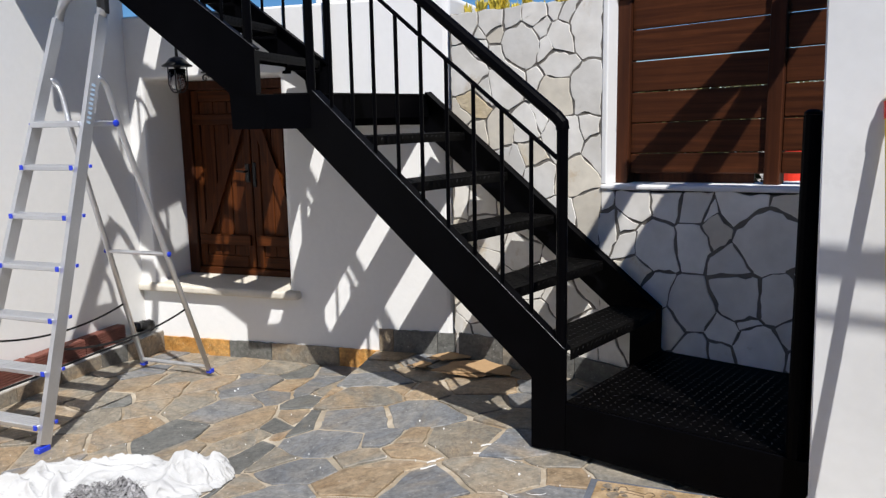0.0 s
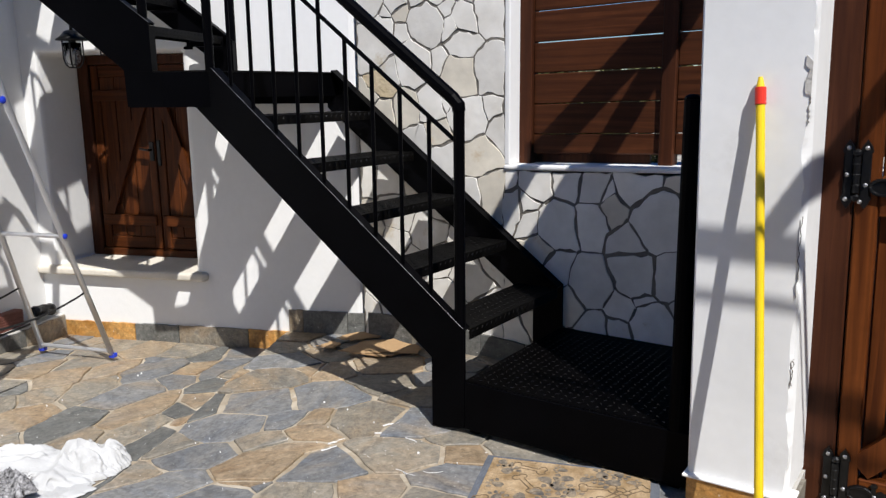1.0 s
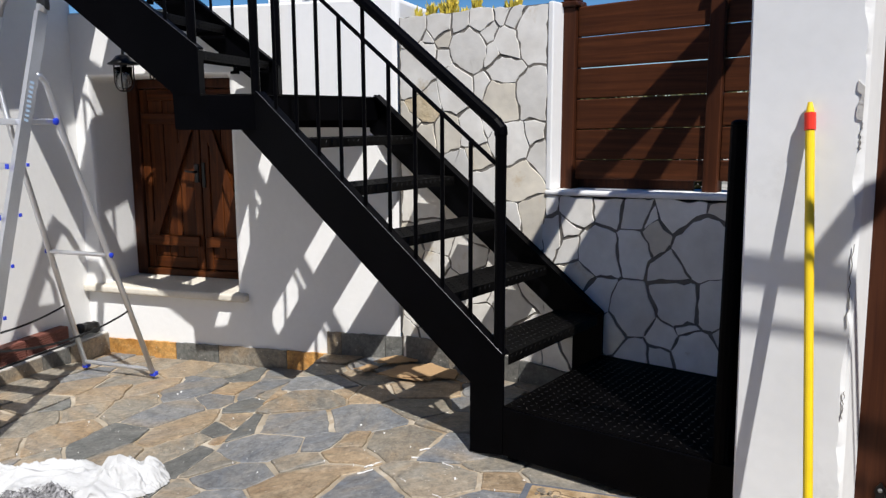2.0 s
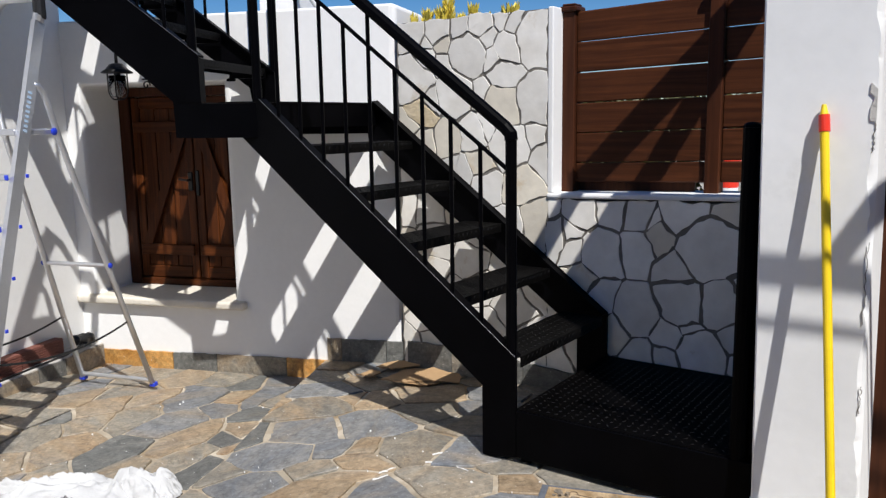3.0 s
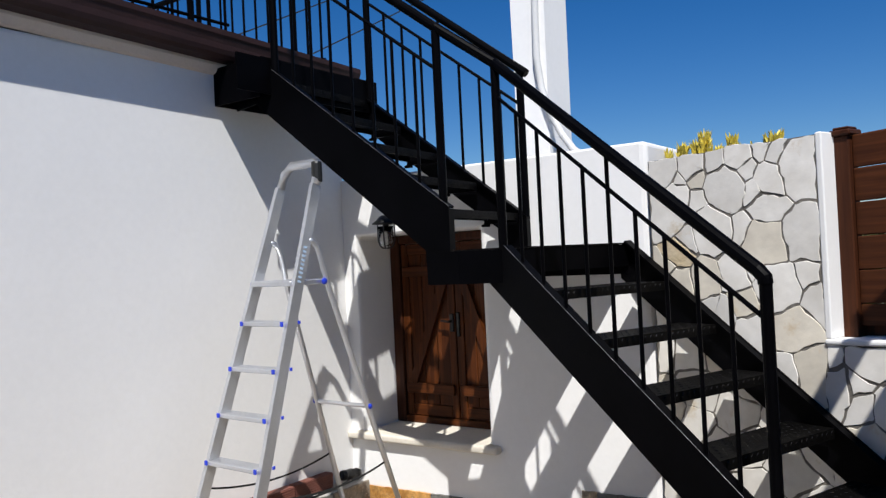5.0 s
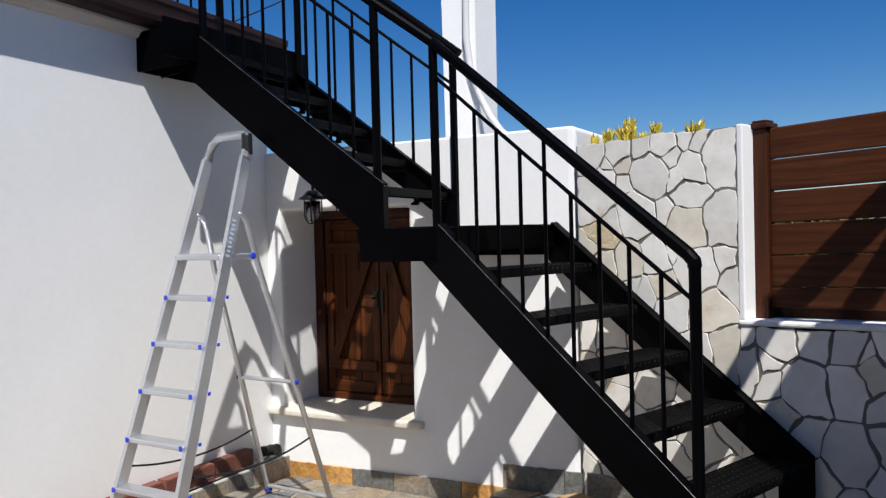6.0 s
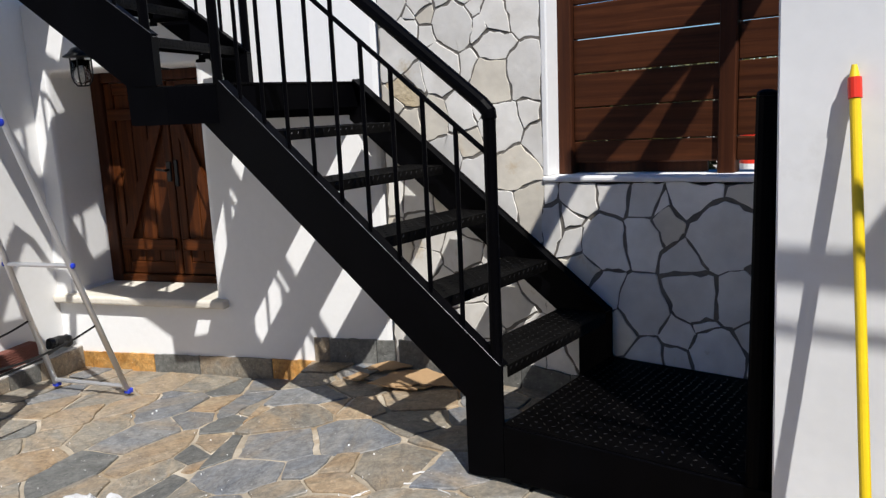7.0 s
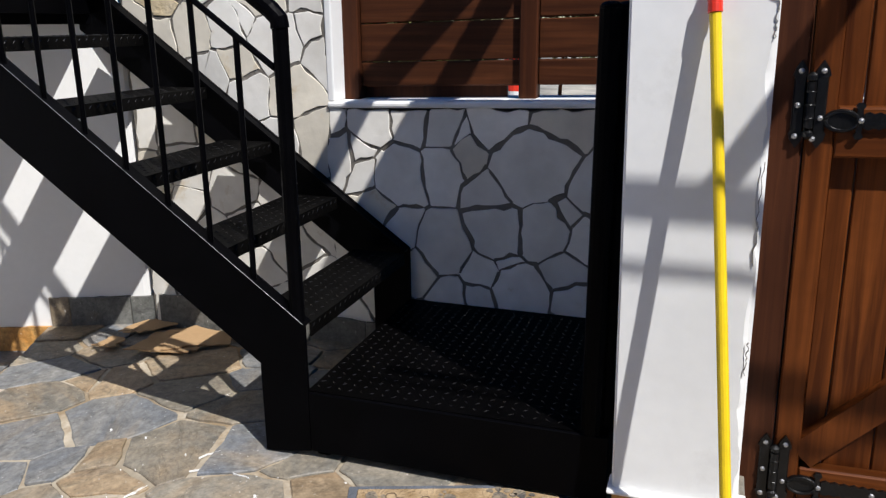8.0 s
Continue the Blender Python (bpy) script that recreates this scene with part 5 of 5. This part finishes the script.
# ---- cardboard under the stairs ----
def card(poly, z, ang, at):
    cx, cy = at
    c = thing("cardboard_sheet", (cx, cy, z), "torn flat sheet of tan cardboard lying on the paving", "cardboard", "cardboard sheets under the stairs")
    rng = random.Random(int(100 * cx) + 7)
    pts = []
    for k, p in enumerate(poly):
        q = poly[(k + 1) % len(poly)]
        for f in (0, 0.2, 0.4, 0.6, 0.8):
            x, y = p[0] + (q[0] - p[0]) * f + rng.uniform(-0.011, 0.011), p[1] + (q[1] - p[1]) * f + rng.uniform(-0.011, 0.011)
            pts.append((cx + x * math.cos(ang) - y * math.sin(ang), cy + x * math.sin(ang) + y * math.cos(ang)))
    bm = bmesh.new()
    a = [bm.verts.new((x, y, z + 0.007 * (0.5 + 0.5 * math.sin(9 * x + 5 * y)))) for x, y in pts]
    b = [bm.verts.new((v.co.x, v.co.y, v.co.z + 0.005)) for v in a]
    bm.faces.new(a), bm.faces.new(b)
    for k in range(len(pts)):
        n = (k + 1) % len(pts)
        bm.faces.new((a[k], a[n], b[n], b[k]))
    part("sheet", bm, CARD, c)


gz = ground_z(-0.85, 0.7) + 0.004
card([(-0.13, -0.085), (0.0, -0.075), (0.13, -0.09), (0.14, 0.03), (0.03, 0.09), (-0.11, 0.08)], gz + 0.020, 0.62, (-0.79, 0.73))
card([(-0.145, -0.17), (0.085, -0.145), (0.14, -0.07), (0.13, 0.12), (-0.02, 0.13), (-0.13, 0.02)], gz + 0.012, 0.0, (-0.87, 0.73))
card([(-0.10, -0.075), (0.01, -0.065), (0.12, 0.05), (0.05, 0.09), (-0.05, 0.06)], gz + 0.006, 0.0, (-1.10, 0.81))
card([(-0.05, -0.05), (0.04, -0.045), (0.045, 0.05), (-0.035, 0.06)], gz + 0.002, 0.0, (-1.145, 0.635))
card([(-0.11, -0.04), (0.02, -0.075), (0.12, -0.06), (0.03, 0.08), (-0.09, 0.10)], gz + 0.002, 0.0, (-0.61, 0.73))

# ---- white cloth and grey rag ----
def heap(name, label, material, centre, ax, ay, ang, height, folds, seed, res=70, category="cloth", base=0.0, lobes=False):
    """A crumpled sheet: a rounded outline, lifted by folds that fade to its rim."""
    t = thing(name, (*centre, ground_z(*centre)), label, category)
    bm = bmesh.new()
    rows = []
    for i in range(res + 1):
        row = []
        for j in range(res + 1):
            u, v = 2 * i / res - 1, 2 * j / res - 1
            d = max(abs(u), abs(v)) or 1e-6
            k = d / (math.hypot(u, v) or 1.0)
            rr = 1 + 0.16 * noise.noise((3 * u * k + seed, 3 * v * k, 1.7)) + 0.07 * noise.noise((9 * u * k, 9 * v * k, seed))
            x, y = u * k * ax * rr, v * k * ay * rr
            edge = 1 - d ** 5
            p = Vector((x * 5.5 + seed, y * 7.5, seed))
            w = noise.noise_vector(p * 0.5)
            ridge = 1 - abs(noise.noise((p.x * 0.8 + 1.3 * w.x, p.y * 0.9 + 1.3 * w.y, 3.1)))
            ridge2 = 1 - abs(noise.noise((p.x * 1.9 + 1.6 * w.y, p.y * 1.7 + 1.6 * w.x, 7.7)))
            ridge3 = 1 - abs(noise.noise((p.x * 4.3 + 2.0 * w.y, p.y * 3.9 - 2.0 * w.x, 2.7)))
            h = height * edge * (0.12 + 0.62 * ridge ** 4 * folds + 0.34 * ridge2 ** 5 + 0.04 * ridge3 ** 3) + 0.006
            if lobes:
                h = height * (1 - d ** 4) * (0.30 + 1.1 * abs(noise.noise((p.x * 1.0 + w.x, p.y * 0.8 + w.y, 3.1))) + 0.45 * abs(noise.noise((p.x * 2.6 + w.y, p.y * 2.0 + w.x, 6.1))) + 0.30 * ridge2 ** 4 + 0.20 * ridge3 ** 4) + 0.010
            X, Y = centre[0] + x * math.cos(ang) - y * math.sin(ang), centre[1] + x * math.sin(ang) + y * math.cos(ang)
            row.append(bm.verts.new((X, Y, ground_z(X, Y) + base + (h if d < 0.999 else 0.001))))
        rows.append(row)
    for i in range(res):
        for j in range(res):
            bm.faces.new((rows[i][j], rows[i + 1][j], rows[i + 1][j + 1], rows[i][j + 1]))
    part("sheet", bm, material, t, smooth=True)


heap("dust_sheet", "crumpled white cotton dust sheet on the paving", CLOTH, (-1.305, -1.075), 0.48, 0.20, 0.62, 0.085, 1.3, 2.3, 90)
heap("folded_cloth", "flat folded strip of white cotton on the paving", CLOTH, (-0.97, -1.04), 0.17, 0.075, 0.95, 0.022, 1.0, 6.6, 40)
heap("wool_rag", "grey flecked woollen rag on the white sheet", RAG, (-1.085, -1.165), 0.15, 0.10, 0.6, 0.085, 0.8, 8.4, 50, "rag", 0.045)
tufts = thing("rag_fibres", (-1.085, -1.165, 0.05), "loose grey and white fibres of the woollen rag", "fibres", kind="stuff")
rng = random.Random(3)
bm = bmesh.new()
for k in range(900):
    a, r = rng.uniform(0, 6.28), math.sqrt(rng.random())
    x, y = 0.145 * r * math.cos(a), 0.095 * r * math.sin(a)
    X, Y = -1.085 + x * math.cos(0.6) - y * math.sin(0.6), -1.165 + x * math.sin(0.6) + y * math.cos(0.6)
    z = ground_z(X, Y) + 0.075 + 0.03 * (1 - r) + rng.uniform(-0.01, 0.014)
    d = Vector((rng.uniform(-1, 1), rng.uniform(-1, 1), rng.uniform(-0.2, 0.6))).normalized() * rng.uniform(0.010, 0.022)
    s0 = Vector((-d.y, d.x, 0.1)).normalized() * 0.0013
    p = Vector((X, Y, z))
    bm.faces.new([bm.verts.new(q) for q in (p - s0, p + s0, p + d)])
part("fibre_tuft", bm, WOOL_PALE, tufts)


heap("bunched_cloth", "bunched end of a white cotton sheet on the paving", CLOTH, (-1.055, -0.805), 0.145, 0.115, 0.5, 0.085, 1.0, 5.1, 130, lobes=True)

# ---- garden behind the wall ----
bm = bmesh.new()
plate(bm, [(-1.1, 1.146), (60, 1.146), (60, 70), (-40, 70), (-40, 3.2), (-1.1, 3.2)], 0.3, 0.70, "z")
solid("garden_ground", bm, GRAVEL, "raised gravelly garden behind the wall", "ground", "structure")


def shrub(x, y, z0, z1, wide, seed):
    """A small golden conifer: a stem and many upright sprays."""
    t = thing("conifer_shrub", (x, y, z0), "small golden-green conifer behind the stone wall", "shrub", "shrubs behind the stone wall")
    rng = random.Random(seed)
    part("stem", rod(bmesh.new(), (x, y, z0), (x, y, z0 + 0.6 * (z1 - z0)), 0.014, 6, 0.006), WOOD_POST, t)
    bm = bmesh.new()
    for k in range(950):
        f = rng.random() ** 0.55
        rr = wide * (1 - 0.6 * f * f) * math.sqrt(rng.random())
        a = rng.uniform(0, 6.283)
        p = Vector((x + rr * math.cos(a), y + rr * math.sin(a), z0 + 0.15 + f * (z1 - z0 - 0.18)))
        d = Vector((math.cos(a) * rng.uniform(0.1, 0.6), math.sin(a) * rng.uniform(0.1, 0.6), 1.0)).normalized() * rng.uniform(0.03, 0.065)
        w = Vector((rng.uniform(-1, 1), rng.uniform(-1, 1), 0.1)).normalized() * rng.uniform(0.004, 0.008)
        bm.faces.new([bm.verts.new(q) for q in (p - w * 0.4, p + d * 0.5 - w, p + d, p + d * 0.5 + w)])
    part("foliage", bm, LEAF, t)


for k, (sx, top, wide) in enumerate(((-1.25, 1.862, 0.05), (-1.153, 1.880, 0.05), (-1.076, 1.886, 0.045), (-0.996, 1.925, 0.055), (-0.93, 1.835, 0.03), (-0.859, 1.882, 0.05), (-0.60, 1.862, 0.06), (-0.65, 1.850, 0.04), (-0.745, 1.822, 0.02))):
    shrub(sx, 1.20 + 0.02 * (k % 3), 0.70, top, wide, k)


def hedge(x0, x1, y, z0, z1, seed, bare=0.05, count=5200):
    """A clipped-over hedge: stems and a mass of small leaves with gaps."""
    t = thing("hedge", ((x0 + x1) / 2, y, z0), "dark green garden hedge behind the fence", "hedge")
    rng = random.Random(seed)
    for k in range(5):
        sx = x0 + (x1 - x0) * (k + 0.5) / 5
        part("stem", rod(bmesh.new(), (sx, y, z0), (sx + 0.03, y, z0 + 0.5), 0.012, 6, 0.005), WOOD_POST, t)
    vs, fs = [], []
    for k in range(count):
        x, yy = rng.uniform(x0, x1), y + rng.uniform(-0.22, 0.22)
        top = z1 + 0.12 * noise.noise((x * 4, yy * 4, 2.0)) - 0.6 * abs(yy - y)
        z = z0 + bare + (top - z0 - bare) * rng.random()
        d = Vector((rng.uniform(-1, 1), rng.uniform(-1, 1), rng.uniform(-0.3, 1))).normalized() * rng.uniform(0.03, 0.06)
        w = d.cross(Vector((rng.uniform(-1, 1), rng.uniform(-1, 1), 0.3))).normalized() * 0.013
        p = Vector((x, yy, z))
        n = len(vs)
        vs += [p, p + d * 0.5 - w, p + d, p + d * 0.5 + w]
        fs.append((n, n + 1, n + 2, n + 3))
    me = bpy.data.meshes.new("leaves")
    me.from_pydata(vs, [], fs)
    me.materials.append(HEDGE)
    tagged(part("leaves", me, HEDGE, t), kind="stuff")


hedge(-0.80, 0.20, 1.75, 0.70, 1.45, 31, 0.03, 9500)
hedge(0.26, 2.3, 1.80, 0.70, 1.45, 32, 0.36, 5200)
bk = thing("plastic_bucket", (-0.18, 3.7, 0.70), "red plastic bucket with a white base in the garden", "bucket")
part("base", lathe(bmesh.new(), [(0.001, 0.0), (0.074, 0.0), (0.077, 0.045), (0.001, 0.045)], 16, Matrix.Translation((-0.18, 3.7, 0.70))), PLASTER, bk, "white base")
part("body", lathe(bmesh.new(), [(0.0775, 0.046), (0.092, 0.27), (0.098, 0.272), (0.098, 0.285), (0.088, 0.285), (0.074, 0.05)], 16, Matrix.Translation((-0.18, 3.7, 0.70))), RED, bk)

# ---- overhead cables ----
for a, b in (((-3.70, -0.15, 2.64), (-6.2, 5.83, 6.04)), ((-3.85, -0.50, 2.86), (-6.9, 4.81, 5.89))):
    a, b = Vector(a), Vector(b)
    pts = [a + (b - a) * (i / 14) + Vector((0, 0, -0.03 * (1 - (2 * i / 14 - 1) ** 2))) for i in range(15)]
    bm = bmesh.new()
    pipe(bm, pts, 0.006, 5)
    solid("overhead_cable", bm, BLACK_PLASTIC, "thin black overhead cable against the sky", "cable", group="overhead cables")

# ---- wall stones ----
rng = random.Random(4)
# seeds of the stones, by size
LOW_STONES = {0.0200: [(0.54, 0.73)],
              0.0095: [(0.05, 0.67), (0.42, 0.87), (0.22, 0.40), (0.43, 0.47), (0.60, 0.49), (0.51, 0.26)],
              0.0042: [(0.22, 0.70), (0.21, 0.86), (0.33, 0.76), (0.40, 0.64), (0.10, 0.87), (0.06, 0.45), (0.11, 0.31), (0.62, 0.88), (0.68, 0.36), (0.73, 0.46), (0.37, 0.32), (-0.26, 0.86), (-0.22, 0.74), (-0.06, 0.85)],
              0.0010: [(0.30, 0.82), (0.66, 0.53), (0.68, 0.46), (0.46, 0.36), (0.24, 0.23), (0.36, 0.23), (0.71, 0.26), (-0.10, 0.76), (-0.08, 0.68), (-0.05, 0.53)]}
TALL_STONES = {0.0100: [(-0.68, 1.59), (-0.31, 1.65), (-0.76, 1.42), (-0.48, 1.34), (-1.01, 1.50), (-0.44, 1.15), (-0.32, 1.36)],
               0.0042: [(-1.02, 1.72), (-0.86, 1.73), (-0.60, 1.75), (-0.45, 1.62), (-0.81, 1.18), (-0.47, 1.49), (-0.94, 1.60), (-0.96, 1.30), (-0.65, 1.21), (-0.38, 0.99), (-0.76, 1.01), (-0.96, 1.17)],
               0.0010: [(-0.73, 1.74), (-0.48, 1.75), (-0.42, 1.72), (-0.93, 1.66), (-0.84, 1.67), (-0.56, 1.68), (-0.54, 1.58), (-0.84, 1.57), (-0.61, 1.41), (-0.91, 1.37), (-1.02, 1.24), (-0.57, 1.24), (-0.32, 1.19), (-0.27, 1.09), (-0.61, 1.07), (-0.58, 0.97)]}


def fill(stones, x0, x1, z0, z1, n, apart, rng):
    """The given seeds as (x, z, weight), and more where there is room between the bounds."""
    out = [(x, z, w) for w, some in stones.items() for x, z in some]
    for _ in range(n):
        p = (rng.uniform(x0, x1), rng.uniform(z0, z1), rng.choice((0.0010, 0.0028, 0.0045)))
        if all(math.hypot(p[0] - q[0], p[1] - q[1]) > apart for q in out):
            out.append(p)
    return out


def clad(parent, seeds, bounds, gap=0.010, yellow=()):
    """Lays one stone round each seed onto the face of the wall."""
    rng = random.Random(9)
    for i, poly in cells(seeds, [Vector(b) for b in bounds], gap, [q[2] for q in seeds]):
        c = sum(poly, Vector((0, 0))) / len(poly)
        m = CLAD_YELLOW if any(math.hypot(c.x - q[0], c.y - q[1]) < 0.06 for q in yellow) else (CLAD_CREAM if rng.random() < 0.25 else CLAD)
        me = stone_mesh("stone", worn(poly, rng, 0.02, 0.0042, 0.017, 8.0, 0.028), m, rng.uniform(0.0135, 0.0155), rng, lambda a, b, h: (a, YW + 0.0125 - h, b), 0.0015, 0.45)
        part("stone", me, m, parent)


clad(wall_stone, fill(TALL_STONES, XT0 + 0.03, XT1 - 0.03, -0.02, 0.90, 400, 0.15, rng), [(XT0 + 0.004, -0.06), (XT1 - 0.002, -0.06), (XT1 - 0.002, ZT + 0.008), (XT0 + 0.004, ZT + 0.003)], 0.009, [(-0.96, 1.30)])
clad(wall_low, fill(LOW_STONES, XT1 + 0.05, 0.95, 0.02, 0.66, 300, 0.16, rng), [(XT1 + 0.002, 0.0), (0.96, 0.0), (0.96, ZL + 0.006), (XT1 + 0.002, ZL - 0.024)], 0.013)

# ---- paving stones ----
KNOWN = [(-0.69, 0.10, "B"), (-1.10, 0.16, "G"), (-0.88, -0.30, "B"), (-0.69, -0.18, "b"), (-0.48, -0.21, "o"), (-0.52, -0.11, "o"), (-0.60, -0.35, "g"), (-0.43, -0.52, "O"), (-0.77, -0.58, "B"), (-0.65, -0.81, "B"), (-1.07, -0.54, "D"), (-1.13, -0.24, "d"), (-1.43, -0.38, "O"), (-1.28, -0.26, "d"), (-1.55, -0.59, "D"), (-1.38, 0.08, "d"), (-1.26, 0.12, "o"), (-1.72, 0.17, "o"), (-1.59, 0.30, "b"), (-1.88, 0.03, "B"), (-1.65, -0.26, "B"), (-1.90, -0.30, "G"), (-1.66, -0.00, "b"), (-0.20, -0.44, "B"), (-0.34, -0.01, "G"), (-0.13, 0.06, "B"), (-0.03, -0.24, "G"), (0.08, -0.51, "O"), (-0.37, -0.81, "B"), (-0.57, -0.92, "o"), (-1.01, 0.29, "o"), (-0.87, 0.35, "o"), (0.07, 0.02, "g"), (0.27, -0.30, "B"), (-0.46, -0.39, "o"), (-0.36, -0.69, "o"), (-1.30, -0.10, "o"), (-0.11, -0.65, "G"), (-0.30, -0.70, "b"), (-1.09, -0.41, "o")]
PH = [from_house(KU, -3.6), from_house(KU, V0 - 0.016), from_house(-0.74, V0 - 0.016), (3.4, 0.9), (3.4, -3.2), (-1.4, -3.2)]
# the slabs lie longer along one direction by the house and along another by the stairs
LAYS = {False: (radians(105.0), 1.75), True: (radians(29.0), 1.30)}


def squeeze(p, high, back=False):
    spin, long = LAYS[high]
    x, y = p[0], p[1]
    if back:
        x *= long
        return Vector((x * math.cos(spin) - y * math.sin(spin), x * math.sin(spin) + y * math.cos(spin)))
    return Vector(((x * math.cos(spin) + y * math.sin(spin)) / long, -x * math.sin(spin) + y * math.cos(spin)))


nrm = Vector((1.0, 0.45)).normalized()
rng = random.Random(17)
laid = []
for high in (False, True):
    seeds = [q for q in KNOWN if (q[0] > step_edge(q[1])) == high]
    known = len(seeds)
    flat = [squeeze(q, high) for q in seeds]
    for _ in range(5000):
        x, y = rng.uniform(-3.1, 3.4), rng.uniform(-3.2, 0.95)
        if (x > step_edge(y)) != high or to_house(x, y)[0] < KU - 0.05 or to_house(x, y)[1] > V0 - 0.04:
            continue
        q = squeeze((x, y), high)
        if all((q - o).length > ((0.18 if k < known else 0.165) + 0.08 * noise.noise((x * 2.3, y * 2.3, 4))) * (1.0 if high else 0.86) for k, o in enumerate(flat)):
            seeds.append((x, y, rng.choice("bBBBgGGGoOG" if high else "bBGgGGoOOdG")))
            flat.append(q)
    edge_p = Vector((step_edge(0.0), 0.0))
    bounds = clip([Vector(q) for q in PH], edge_p + nrm * (0.006 if high else -0.006), -nrm if high else nrm)
    for i, poly in cells(flat, [squeeze(q, high) for q in bounds], 0.014 if high else 0.011, [0.018 if q[2].isupper() else 0.004 for q in seeds]):
        laid.append((seeds[i][2], [squeeze(p, high, True) for p in poly]))
rng = random.Random(23)
for kind, poly in laid:
    poly = worn(poly, rng, 0.03, 0.0045, 0.016, 4.5, 0.045)
    c = sum(poly, Vector((0, 0))) / len(poly)
    pieces = [(poly, c.x > step_edge(c.y))]
    edge_p = Vector((step_edge(c.y), c.y))
    if abs((c - edge_p).dot(nrm)) < 0.4 and c.y > -0.5:
        pieces = [(clip(poly, edge_p + nrm * 0.003, -nrm), True), (clip(poly, edge_p - nrm * 0.003, nrm), False)]
    m = SLATES[kind.lower()]
    for outline, high in pieces:
        size = abs(sum(p.x * q.y - q.x * p.y for p, q in zip(outline, outline[1:] + outline[:1]))) / 2 if len(outline) > 2 else 0
        if size < 0.0012:
            continue

        def lay(a, b, h, high=high):
            aa = a
            if (aa > step_edge(b)) != high:
                aa = step_edge(b) + (0.002 if high else -0.002)
            return (a, b, ground_z(aa, b) - 0.0135 + h)

        part("flagstone", stone_mesh("flagstone", outline, m, 0.015, rng, lay, 0.004), m, patio)

# ---- paint flecks on the paving ----
flecks = thing("paint_flecks", (-0.6, -0.4, 0.0), "dried white paint drops and scratches on the slate paving", "flecks", kind="stuff")
rng = random.Random(77)
bm = bmesh.new()
for k in range(75):
    x, y = rng.uniform(-2.0, 0.9), rng.uniform(-1.2, 0.15)
    r = rng.choice((0.0015, 0.002, 0.0025, 0.004)) * rng.uniform(0.7, 1.2)
    z = ground_z(x, y) + 0.006
    pts = [(x + r * rng.uniform(0.6, 1.3) * math.cos(a), y + r * rng.uniform(0.6, 1.3) * math.sin(a)) for a in np.linspace(0, 2 * math.pi, 7)[:-1]]
    plate(bm, pts, z - 0.006, z, "z")
for k in range(11):
    x, y = rng.uniform(-0.35, 0.45), rng.uniform(-0.35, -0.02)
    a = rng.uniform(-0.3, 1.5)
    for q in range(3):
        L, w = rng.uniform(0.012, 0.035), rng.uniform(0.0004, 0.0008)
        x2, y2 = x + L * math.cos(a), y + L * math.sin(a)
        dx, dy = -w * math.sin(a), w * math.cos(a)
        z = ground_z(x, y) + 0.004
        plate(bm, [(x - dx, y - dy), (x2 - dx, y2 - dy), (x2 + dx, y2 + dy), (x + dx, y + dy)], z - 0.006, z, "z")
        x, y, a = x2, y2, a + rng.uniform(-0.5, 0.5)
part("fleck", bm, PLASTER, flecks)
